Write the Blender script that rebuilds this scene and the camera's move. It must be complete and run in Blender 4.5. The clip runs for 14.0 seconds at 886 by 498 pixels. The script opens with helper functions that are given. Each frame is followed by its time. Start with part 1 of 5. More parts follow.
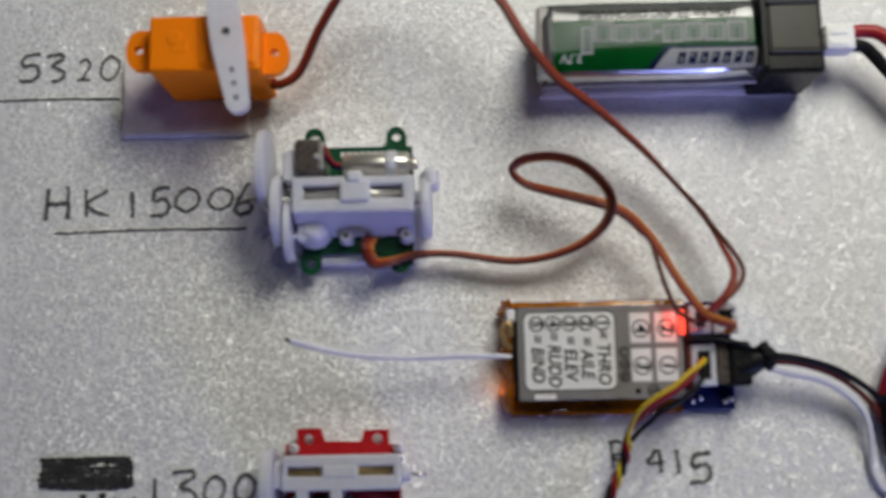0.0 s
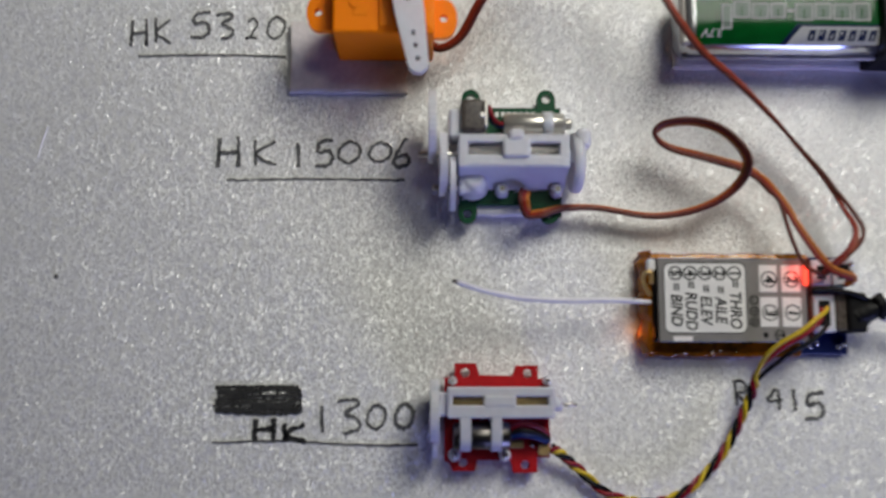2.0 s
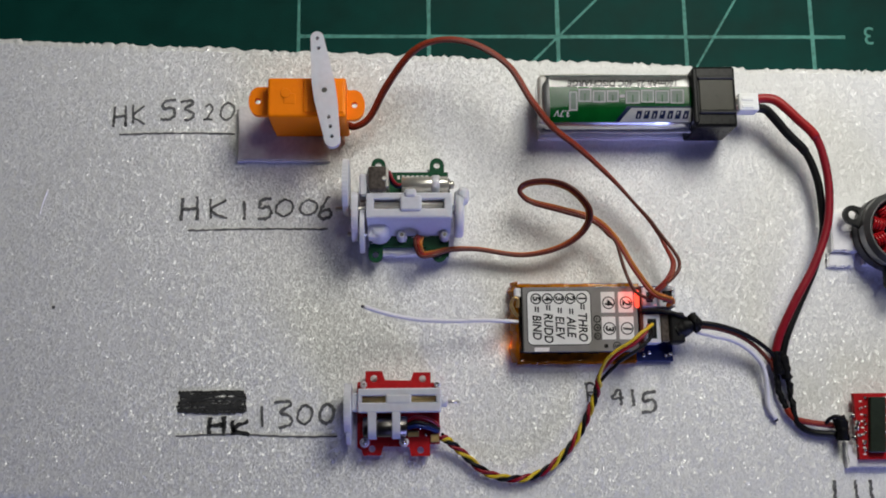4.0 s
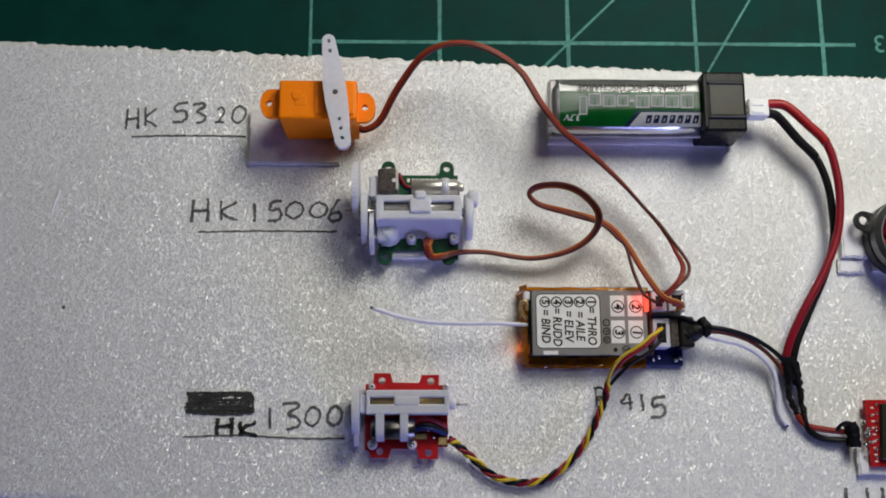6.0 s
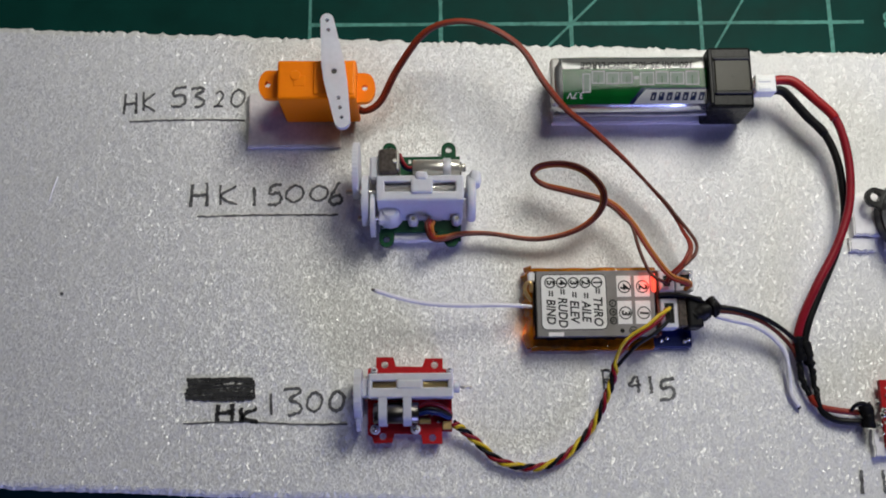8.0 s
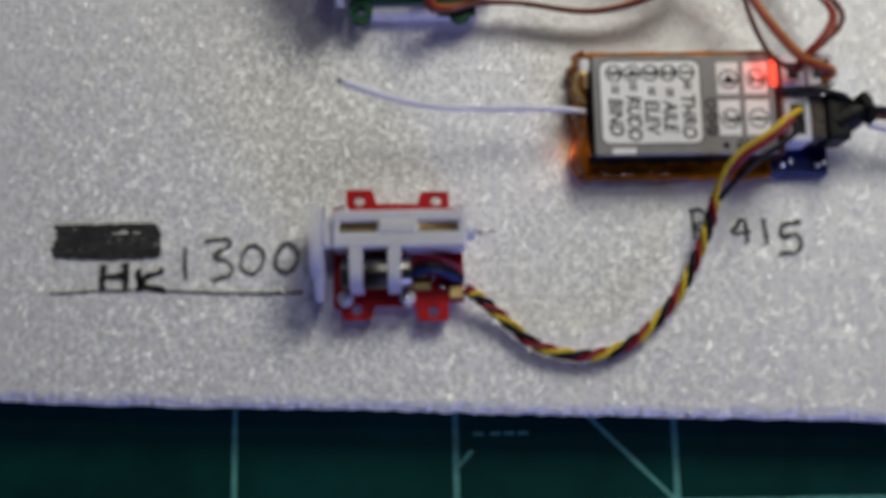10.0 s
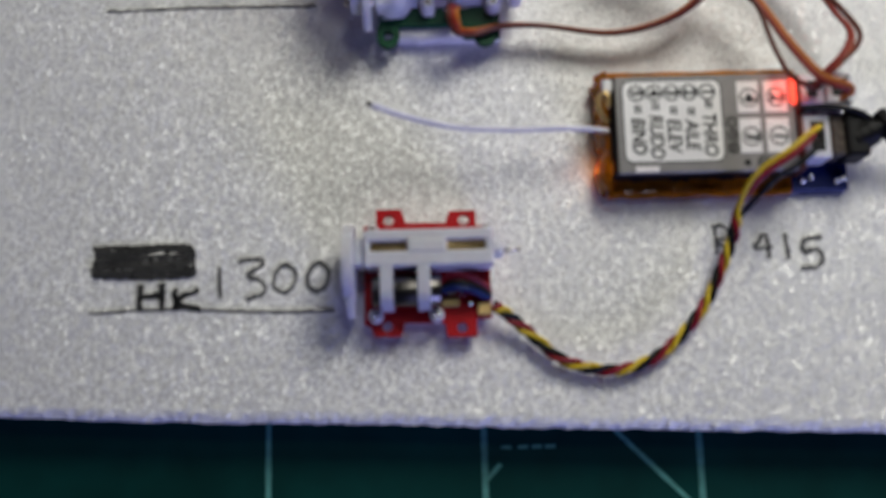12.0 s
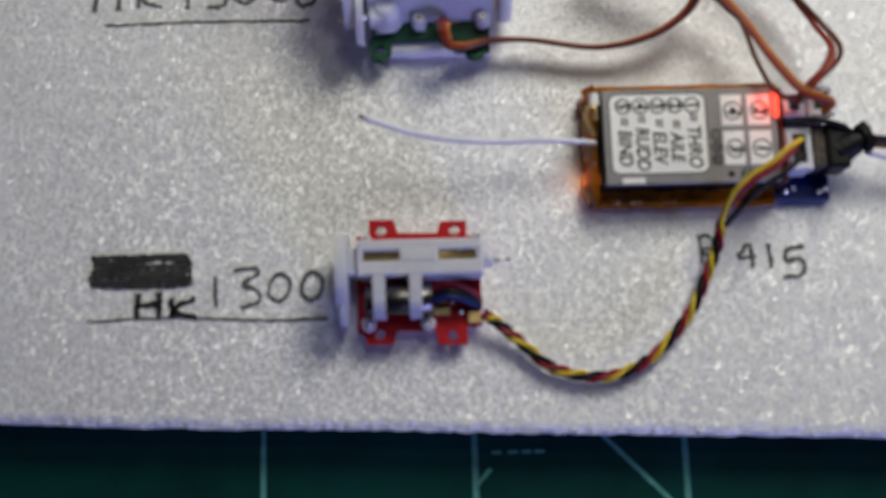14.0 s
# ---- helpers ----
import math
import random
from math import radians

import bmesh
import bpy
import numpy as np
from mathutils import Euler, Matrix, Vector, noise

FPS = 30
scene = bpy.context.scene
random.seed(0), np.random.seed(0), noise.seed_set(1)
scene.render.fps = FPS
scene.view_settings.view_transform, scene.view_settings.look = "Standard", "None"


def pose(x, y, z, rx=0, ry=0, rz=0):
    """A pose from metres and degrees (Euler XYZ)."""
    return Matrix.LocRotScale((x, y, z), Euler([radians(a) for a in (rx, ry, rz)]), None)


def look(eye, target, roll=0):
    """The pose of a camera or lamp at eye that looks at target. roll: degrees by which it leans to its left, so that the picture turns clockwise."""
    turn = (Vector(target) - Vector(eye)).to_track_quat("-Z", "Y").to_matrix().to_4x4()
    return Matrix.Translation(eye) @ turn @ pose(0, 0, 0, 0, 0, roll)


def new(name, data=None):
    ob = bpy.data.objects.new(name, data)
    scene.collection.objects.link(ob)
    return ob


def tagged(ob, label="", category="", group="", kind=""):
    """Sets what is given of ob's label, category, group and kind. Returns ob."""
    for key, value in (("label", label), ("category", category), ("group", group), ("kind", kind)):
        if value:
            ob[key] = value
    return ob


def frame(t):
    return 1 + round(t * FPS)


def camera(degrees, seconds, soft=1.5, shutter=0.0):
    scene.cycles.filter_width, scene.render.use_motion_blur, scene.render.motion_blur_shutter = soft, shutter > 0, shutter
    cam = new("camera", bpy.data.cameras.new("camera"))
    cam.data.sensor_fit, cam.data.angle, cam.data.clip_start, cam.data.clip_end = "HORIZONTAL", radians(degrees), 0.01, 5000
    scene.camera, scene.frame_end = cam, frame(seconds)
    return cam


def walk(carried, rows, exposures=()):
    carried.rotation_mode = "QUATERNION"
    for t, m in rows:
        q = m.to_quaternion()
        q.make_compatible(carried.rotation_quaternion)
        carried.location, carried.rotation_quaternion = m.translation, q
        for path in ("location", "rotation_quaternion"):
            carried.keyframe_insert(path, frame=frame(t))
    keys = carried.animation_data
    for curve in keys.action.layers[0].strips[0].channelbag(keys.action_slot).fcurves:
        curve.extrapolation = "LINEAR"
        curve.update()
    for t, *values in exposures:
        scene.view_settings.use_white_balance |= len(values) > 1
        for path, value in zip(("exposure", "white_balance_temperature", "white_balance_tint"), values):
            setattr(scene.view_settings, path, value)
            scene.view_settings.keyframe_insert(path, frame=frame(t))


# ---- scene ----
cam = camera(48.0, 14.0, soft=1.85, shutter=0.4)
cam.data.dof.use_dof = True
cam.data.dof.focus_distance = 0.18
cam.data.dof.aperture_fstop = 24.0
PATH = [
    (0, (0.00795, -0.06371, 0.13390), (0.00643, -0.03795, -0.02402), -4.6),
    (0.5, (-0.00285, -0.06203, 0.13351), (-0.00621, -0.03699, -0.02449), -8.4),
    (1, (-0.01473, -0.06416, 0.13081), (-0.01801, -0.03976, -0.02727), -6.4),
    (1.5, (-0.01786, -0.06779, 0.13061), (-0.02066, -0.04115, -0.02715), -4.7),
    (2, (-0.01675, -0.06799, 0.14527), (-0.01299, -0.04687, -0.01329), 10.2),
    (2.5, (-0.00786, -0.07309, 0.16954), (-0.00666, -0.04829, 0.01146), 2.8),
    (3, (-0.00433, -0.07215, 0.18847), (-0.00081, -0.04039, 0.03167), 5.7),
    (3.5, (-0.00308, -0.07673, 0.18547), (0.00196, -0.04601, 0.02851), 8.8),
    (3.7, (-0.00447, -0.07604, 0.18459), (0.00137, -0.04724, 0.02731), 10.9),
    (5.8, (-0.00350, -0.08143, 0.18328), (-0.00006, -0.04727, 0.02704), 5.9),
    (6, (-0.00418, -0.07997, 0.18349), (-0.00018, -0.04717, 0.02693), 6.9),
    (6.5, (-0.00236, -0.08077, 0.18225), (0.00108, -0.04629, 0.02601), 5.4),
    (7, (-0.00261, -0.08023, 0.18042), (0.00259, -0.04727, 0.02394), 8.4),
    (7.2, (-0.00288, -0.07989, 0.18110), (0.00136, -0.04725, 0.02454), 6.8),
    (9.3, (-0.00188, -0.09515, 0.15028), (-0.00036, -0.05547, -0.00468), 1.6),
    (9.5, (-0.00211, -0.09181, 0.13894), (-0.00019, -0.05765, -0.01730), 2.7),
    (10, (-0.00375, -0.09007, 0.11693), (-0.00007, -0.06431, -0.04091), 7.1),
    (10.5, (-0.00356, -0.08898, 0.10907), (-0.00108, -0.06346, -0.04885), 4.0),
    (11, (-0.00307, -0.08865, 0.11126), (-0.00019, -0.06561, -0.04706), 5.6),
    (11.5, (-0.00569, -0.08752, 0.11621), (-0.00385, -0.06208, -0.04179), 2.6),
    (12, (-0.00516, -0.08991, 0.11960), (-0.00396, -0.06207, -0.03792), 1.0),
    (12.5, (-0.00509, -0.08922, 0.12233), (-0.00389, -0.06306, -0.03551), 1.2),
    (13, (-0.00568, -0.08906, 0.12328), (-0.00464, -0.06194, -0.03440), 0.7),
    (13.5, (-0.00521, -0.08976, 0.12334), (-0.00321, -0.06144, -0.03410), 2.4),
    (14, (-0.00489, -0.08963, 0.12227), (-0.00265, -0.06131, -0.03525), 3.0),
]
walk(cam, [(t, look(eye, target, roll)) for t, eye, target, roll in PATH], exposures=[(0.0, -0.14), (1.0, -0.16), (1.5, -0.11), (3.0, -0.03), (3.5, -0.03), (7.0, 0.01), (9.5, -0.03), (10.0, -0.12), (10.5, -0.05), (11.0, -0.04), (12.0, 0.03), (14.0, 0.05)])

# ---- room light ----
world = bpy.data.worlds.new("room_air")
scene.world = world
world.use_nodes = True
world.node_tree.nodes["Background"].inputs[0].default_value = (0.55, 0.6, 0.75, 1)
world.node_tree.nodes["Background"].inputs[1].default_value = 0.03


def area(name, eye, target, size, watts, colour):
    data = bpy.data.lights.new(name, "AREA")
    data.shape, data.size, data.energy, data.color = "DISK", size, watts, colour
    ob = new(name, data)
    ob.matrix_world = look(eye, target)
    return ob


area("desk_lamp_light", (0.09, 0.09, 0.18), (0.065, -0.01, 0.0), 0.11, 0.415, (1.0, 0.985, 0.89))
# unseen cool source, added low on the near side to tint front faces blue
area("cool_front_light", (0.5, -0.95, 0.19), (0.02, -0.05, 0.0), 0.5, 5.5, (0.36, 0.40, 1.0))
# unseen overhead fill, added to lighten and soften the key lamp's shadows
area("overhead_fill_light", (0.2, 0.45, 1.4), (0.0, 0.0, 0.0), 0.26, 1.5, (0.99, 1.0, 0.95))

# ---- materials ----


def material(name, base, rough=0.5, metal=0.0, vary=0.12, scale=500.0, bump=0.0, bump_scale=2500.0,
             transmission=0.0, emit=None, strength=0.0, coat=0.0, alpha=1.0, subsurface=0.0, second=None, spec=0.35):
    """A procedural surface: base colour that drifts at two scales, fine relief and gloss that varies with wear."""
    m = bpy.data.materials.new(name)
    m.use_nodes = True
    n, l = m.node_tree.nodes, m.node_tree.links
    p = n["Principled BSDF"]
    co = n.new("ShaderNodeTexCoord")
    big = n.new("ShaderNodeTexNoise")
    big.inputs["Scale"].default_value, big.inputs["Detail"].default_value = scale * 0.3, 4
    fine = n.new("ShaderNodeTexNoise")
    fine.inputs["Scale"].default_value, fine.inputs["Detail"].default_value = scale * 2.5, 3
    l.new(co.outputs["Object"], big.inputs["Vector"])
    l.new(co.outputs["Object"], fine.inputs["Vector"])
    add = n.new("ShaderNodeMath")
    add.operation = "ADD"
    l.new(big.outputs["Fac"], add.inputs[0])
    l.new(fine.outputs["Fac"], add.inputs[1])
    ramp = n.new("ShaderNodeMapRange")
    ramp.inputs["From Min"].default_value, ramp.inputs["From Max"].default_value = 0.65, 1.35
    l.new(add.outputs[0], ramp.inputs["Value"])
    mix = n.new("ShaderNodeMix")
    mix.data_type = "RGBA"
    dark = second or tuple(c * (1 - vary) for c in base)
    light = base if second else tuple(min(1, c * (1 + vary)) for c in base)
    mix.inputs[6].default_value, mix.inputs[7].default_value = (*dark, 1), (*light, 1)
    l.new(ramp.outputs["Result"], mix.inputs[0])
    l.new(mix.outputs[2], p.inputs["Base Color"])
    gloss = n.new("ShaderNodeMapRange")
    gloss.inputs["To Min"].default_value, gloss.inputs["To Max"].default_value = max(0.03, rough * 0.8), min(1, rough * 1.2)
    l.new(fine.outputs["Fac"], gloss.inputs["Value"])
    l.new(gloss.outputs["Result"], p.inputs["Roughness"])
    p.inputs["Metallic"].default_value = metal
    p.inputs["Specular IOR Level"].default_value = spec
    p.inputs["Transmission Weight"].default_value = transmission
    p.inputs["Coat Weight"].default_value = coat
    p.inputs["Alpha"].default_value = alpha
    if subsurface:
        p.inputs["Subsurface Weight"].default_value = subsurface
        p.inputs["Subsurface Radius"].default_value = (0.0012, 0.001, 0.001)
        p.inputs["Subsurface Scale"].default_value = 1.0
    if emit:
        p.inputs["Emission Color"].default_value, p.inputs["Emission Strength"].default_value = (*emit, 1), strength
    if bump:
        relief = n.new("ShaderNodeTexNoise")
        relief.inputs["Scale"].default_value, relief.inputs["Detail"].default_value = bump_scale, 5
        l.new(co.outputs["Object"], relief.inputs["Vector"])
        b = n.new("ShaderNodeBump")
        b.inputs["Strength"].default_value, b.inputs["Distance"].default_value = bump, 0.0002
        l.new(relief.outputs["Fac"], b.inputs["Height"])
        l.new(b.outputs["Normal"], p.inputs["Normal"])
    return m


def foam_material():
    """Moulded bead foam: small shiny cells, each tilted its own way, with faint grey smudges."""
    m = bpy.data.materials.new("bead_foam")
    m.use_nodes = True
    n, l = m.node_tree.nodes, m.node_tree.links
    p = n["Principled BSDF"]
    co = n.new("ShaderNodeTexCoord")
    warp = n.new("ShaderNodeTexNoise")
    warp.inputs["Scale"].default_value, warp.inputs["Detail"].default_value = 900, 3
    l.new(co.outputs["Object"], warp.inputs["Vector"])
    push = n.new("ShaderNodeVectorMath")
    push.operation = "MULTIPLY_ADD"
    push.inputs[1].default_value = (0.0005, 0.0005, 0.0005)
    l.new(warp.outputs["Color"], push.inputs[0])
    l.new(co.outputs["Object"], push.inputs[2])
    cells = n.new("ShaderNodeTexVoronoi")
    cells.inputs["Scale"].default_value = 4600
    grain = n.new("ShaderNodeVectorMath")
    grain.operation = "MULTIPLY"
    grain.inputs[1].default_value = (1.0, 0.62, 1.0)
    l.new(push.outputs[0], grain.inputs[0])
    l.new(grain.outputs[0], cells.inputs["Vector"])
    small = n.new("ShaderNodeTexVoronoi")
    small.inputs["Scale"].default_value = 2100
    l.new(push.outputs[0], small.inputs["Vector"])
    smudge = n.new("ShaderNodeTexNoise")
    smudge.inputs["Scale"].default_value, smudge.inputs["Detail"].default_value = 45, 5
    l.new(co.outputs["Object"], smudge.inputs["Vector"])
    grey = n.new("ShaderNodeMix")
    grey.data_type = "RGBA"
    grey.inputs[6].default_value, grey.inputs[7].default_value = (0.76, 0.76, 0.75, 1), (0.88, 0.88, 0.87, 1)
    l.new(smudge.outputs["Fac"], grey.inputs[0])
    tone = n.new("ShaderNodeMix")
    tone.data_type, tone.blend_type = "RGBA", "MULTIPLY"
    tone.inputs[0].default_value = 0.14
    l.new(grey.outputs[2], tone.inputs[6])
    l.new(cells.outputs["Color"], tone.inputs[7])
    hsv = n.new("ShaderNodeHueSaturation")
    hsv.inputs["Saturation"].default_value = 0.0
    l.new(tone.outputs[2], hsv.inputs["Color"])
    l.new(hsv.outputs["Color"], p.inputs["Base Color"])
    p.inputs["Roughness"].default_value = 0.5
    p.inputs["Specular IOR Level"].default_value = 0.3
    p.inputs["Coat Weight"].default_value, p.inputs["Coat Roughness"].default_value, p.inputs["Coat IOR"].default_value = 1.0, 0.28, 1.7
    geo = n.new("ShaderNodeNewGeometry")
    for spread, wanted in ((0.32, "Normal"), (1.0, "Coat Normal")):
        tilt = n.new("ShaderNodeVectorMath")
        tilt.operation = "MULTIPLY_ADD"
        tilt.inputs[1].default_value, tilt.inputs[2].default_value = (spread, spread, 0.0), (-spread / 2, -spread / 2, 0.0)
        l.new(cells.outputs["Color"], tilt.inputs[0])
        lean = n.new("ShaderNodeVectorMath")
        lean.operation = "ADD"
        l.new(tilt.outputs[0], lean.inputs[0])
        l.new(geo.outputs["Normal"], lean.inputs[1])
        unit = n.new("ShaderNodeVectorMath")
        unit.operation = "NORMALIZE"
        l.new(lean.outputs[0], unit.inputs[0])
        b = n.new("ShaderNodeBump")
        b.inputs["Strength"].default_value, b.inputs["Distance"].default_value = 0.2, 0.0002
        l.new(small.outputs["Distance"], b.inputs["Height"])
        l.new(unit.outputs[0], b.inputs["Normal"])
        l.new(b.outputs["Normal"], p.inputs[wanted])
    return m


FOAM = foam_material()
MAT_GREEN = material("mat_green", (0.002, 0.036, 0.031), 0.6, spec=0.08, vary=0.3, scale=60, bump=0.25, bump_scale=3000)
MAT_LINE = material("mat_line", (0.075, 0.24, 0.21), 0.6, spec=0.15, vary=0.45, scale=420)
INK = material("pencil_ink", (0.22, 0.22, 0.22), 0.6, scale=800, second=(0.035, 0.035, 0.037))
MARKER = material("black_marker", (0.06, 0.06, 0.06), 0.6, scale=520, second=(0.012, 0.012, 0.013))
ORANGE = material("orange_plastic", (1.0, 0.235, 0.002), 0.42, vary=0.05, bump=0.08, subsurface=0.1, spec=0.15)
WHITE_NYLON = material("white_nylon", (0.82, 0.82, 0.90), 0.42, vary=0.06, bump=0.06, subsurface=0.4, transmission=0.3)
PAD = material("grey_tape_pad", (0.76, 0.72, 0.71), 0.5, vary=0.12, bump=0.25, bump_scale=1500)
WHITE_PAD = material("white_foam_tape", (0.84, 0.83, 0.85), 0.6, vary=0.08, bump=0.3, bump_scale=1500)
PCB_GREEN = material("green_board", (0.004, 0.060, 0.024), 0.4, spec=0.15, vary=0.25, bump=0.1)
PCB_RED = material("red_board", (0.40, 0.008, 0.012), 0.5, vary=0.15, bump=0.08, spec=0.18)
PCB_BLUE = material("blue_board", (0.006, 0.016, 0.10), 0.4, spec=0.2, vary=0.2)
STEEL = material("bright_steel", (0.72, 0.69, 0.62), 0.3, 0.75, vary=0.1)
DARK_STEEL = material("dark_steel", (0.16, 0.15, 0.14), 0.3, 1.0, vary=0.2)
SOLDER = material("solder", (0.78, 0.77, 0.74), 0.16, 1.0, vary=0.1, bump=0.3, bump_scale=2500)
BRASS = material("brass", (0.44, 0.33, 0.15), 0.42, 0.9, vary=0.15)
GOLD = material("gold_pad", (0.75, 0.52, 0.22), 0.35, 0.8, vary=0.2)
BLACK = material("black_plastic", (0.006, 0.006, 0.007), 0.4, spec=0.2, vary=0.3, bump=0.1)
SHRINK = material("black_heat_shrink", (0.004, 0.004, 0.005), 0.5, spec=0.2, vary=0.3, bump=0.5, bump_scale=900)
CAP = material("smoky_black_cap", (0.008, 0.008, 0.008), 0.28, vary=0.3, spec=0.1)
# cap face: a little lighter and more olive than the cap round it
CAP_TOP = material("olive_black_cap_face", (0.034, 0.032, 0.022), 0.3, vary=0.3, scale=200, spec=0.15)
SMOKE = material("smoky_clear_plastic", (0.13, 0.11, 0.095), 0.12, vary=0.6, scale=700, transmission=0.35)
WIRE_BROWN = material("brown_wire", (0.10, 0.020, 0.011), 0.42, vary=0.15)
WIRE_RED = material("dark_red_wire", (0.24, 0.006, 0.016), 0.4, vary=0.12)
WIRE_RUST = material("rust_red_wire", (0.24, 0.022, 0.010), 0.42, vary=0.12)
WIRE_ORANGE = material("orange_wire", (0.46, 0.15, 0.02), 0.42, vary=0.12)
WIRE_YELLOW = material("yellow_wire", (0.62, 0.44, 0.02), 0.4, vary=0.1)
WIRE_BLACK = material("black_wire", (0.006, 0.006, 0.007), 0.42, spec=0.2, vary=0.25)
WIRE_WHITE = material("white_wire", (0.70, 0.69, 0.76), 0.4, vary=0.06)
AMBER = material("amber_film", (0.60, 0.21, 0.006), 0.1, vary=0.5, scale=220, bump=0.5, bump_scale=500, spec=0.5, coat=0.5)
GREY_LABEL = material("grey_label_film", (0.22, 0.21, 0.20), 0.3, spec=0.3, vary=0.12, scale=200, bump=0.1, bump_scale=250)
WHITE_LABEL = material("white_label_film", (0.80, 0.79, 0.77), 0.26, spec=0.4, vary=0.06, scale=200, bump=0.14, bump_scale=250)
PRINT = material("black_print", (0.012, 0.012, 0.012), 0.5, spec=0.15, vary=0.2)
FOIL = material("silver_foil", (0.58, 0.59, 0.59), 0.22, 0.9, vary=0.15, scale=150, bump=0.15, bump_scale=220)
FOIL_GREEN = material("green_print_foil", (0.004, 0.115, 0.020), 0.12, 0.0, vary=0.2, scale=150, bump=0.08, bump_scale=220, spec=0.3)
FOIL_DARK = material("dark_print_foil", (0.33, 0.335, 0.33), 0.2, 0.4, vary=0.2, scale=150)
FOIL_WHITE = material("white_print_foil", (0.58, 0.59, 0.62), 0.4, 0.0, vary=0.1, scale=150)
FOIL_NAVY = material("navy_print_foil", (0.02, 0.03, 0.10), 0.25, 0.2, vary=0.1)
LED_RED = material("lit_red_led", (0.8, 0.05, 0.03), 0.3, emit=(1.0, 0.09, 0.05), strength=1.6)
LED_AMBER = material("lit_orange_led", (0.8, 0.2, 0.02), 0.3, emit=(1.0, 0.26, 0.03), strength=2.5)
CLEAR_WHITE = material("milky_white_plastic", (0.86, 0.86, 0.86), 0.35, vary=0.04, subsurface=0.3)
WIRE_DULL = material("dull_orange_wire", (0.25, 0.042, 0.012), 0.42, vary=0.15)
GUNMETAL = material("gunmetal", (0.016, 0.016, 0.017), 0.32, 0.0, vary=0.25, spec=0.4)
FILL_GREEN = material("pale_green_print", (0.22, 0.30, 0.25), 0.32, 0.0, vary=0.2, scale=300, spec=0.3)
CLEAR_WRAP = material("clear_end_wrap", (0.42, 0.40, 0.37), 0.18, vary=0.25, scale=250, spec=0.5, bump=0.3, bump_scale=400)
CHIP = material("dark_green_chip", (0.018, 0.026, 0.018), 0.4, vary=0.25, spec=0.3)
SLEEVE_RED = material("red_sleeve", (0.34, 0.010, 0.012), 0.42, vary=0.15, bump=0.15, bump_scale=900)
CAN_STEEL = material("satin_can_steel", (0.22, 0.22, 0.22), 0.35, 0.85, vary=0.2, scale=200)
COPPER_RED = material("red_winding", (0.36, 0.006, 0.010), 0.3, 0.0, vary=0.2)
DESK = material("desk_wood", (0.30, 0.19, 0.11), 0.5, vary=0.2, scale=20)
PLASTER = material("plain_plaster", (0.26, 0.25, 0.24), 0.9, vary=0.05, scale=4)

# ---- builders, in millimetres ----
MM = 0.001
TOP = 6.0  # the foam's upper face


def box(bm, x0, x1, y0, y1, z0, z1, bevel=0.15, segments=1):
    made = bmesh.ops.create_cube(bm, size=1.0)["verts"]
    for v in made:
        v.co = Vector(((x0 + x1) / 2 + v.co.x * (x1 - x0), (y0 + y1) / 2 + v.co.y * (y1 - y0), (z0 + z1) / 2 + v.co.z * (z1 - z0)))
    if bevel:
        edges = list({e for v in made for e in v.link_edges})
        bmesh.ops.bevel(bm, geom=edges, offset=bevel, segments=segments, affect="EDGES", profile=0.5)
    return bm


def rod(bm, a, b, r, sides=20, r2=None, chamfer=0.0):
    """A round bar from a to b, with its rims eased."""
    a, b = Vector(a), Vector(b)
    d = (b - a).normalized()
    side = d.orthogonal().normalized()
    up = d.cross(side)
    r2 = r if r2 is None else r2
    length = (b - a).length
    c = min(chamfer, length / 3)
    stops = [(0, max(0.02, r - c)), (c, r), (length - c, r2), (length, max(0.02, r2 - c))] if c else [(0, r), (length, r2)]
    rings = []
    for s, q in stops:
        rings.append([bm.verts.new(a + d * s + (side * math.cos(k * math.tau / sides) + up * math.sin(k * math.tau / sides)) * q) for k in range(sides)])
    for lo, hi in zip(rings, rings[1:]):
        for k in range(sides):
            f = bm.faces.new((lo[k], lo[(k + 1) % sides], hi[(k + 1) % sides], hi[k]))
            f.smooth = True
    bm.faces.new(rings[0][::-1])
    bm.faces.new(rings[-1])
    return bm


def plate(bm, outline, z0, z1, holes=(), sides=14):
    """A flat plate with round holes through it: outline points, holes as (x, y, radius)."""
    loops = [list(outline)]
    for x, y, r in holes:
        loops.append([(x + r * math.cos(k * math.tau / sides), y - r * math.sin(k * math.tau / sides)) for k in range(sides)])
    edges, walls = [], []
    for loop in loops:
        low = [bm.verts.new((x, y, z0)) for x, y in loop]
        for a, b in zip(low, low[1:] + low[:1]):
            edges.append(bm.edges.new((a, b)))
    made = bmesh.ops.triangle_fill(bm, edges=edges, use_beauty=True)["geom"]
    faces = [g for g in made if isinstance(g, bmesh.types.BMFace)]
    up = bmesh.ops.extrude_face_region(bm, geom=faces)["geom"]
    for v in up:
        if isinstance(v, bmesh.types.BMVert):
            v.co.z = z1
    bmesh.ops.recalc_face_normals(bm, faces=bm.faces[:])
    return bm


def smooth_path(points, step=6):
    """A Catmull-Rom line through the points."""
    p = [Vector(q) for q in points]
    p = [p[0] * 2 - p[1]] + p + [p[-1] * 2 - p[-2]]
    out = []
    for i in range(1, len(p) - 2):
        for k in range(step):
            t = k / step
            a, b, c, d = p[i - 1], p[i], p[i + 1], p[i + 2]
            out.append(0.5 * ((2 * b) + (c - a) * t + (2 * a - 5 * b + 4 * c - d) * t * t + (3 * b - a - 3 * c + d) * t ** 3))
    out.append(p[-2])
    return out


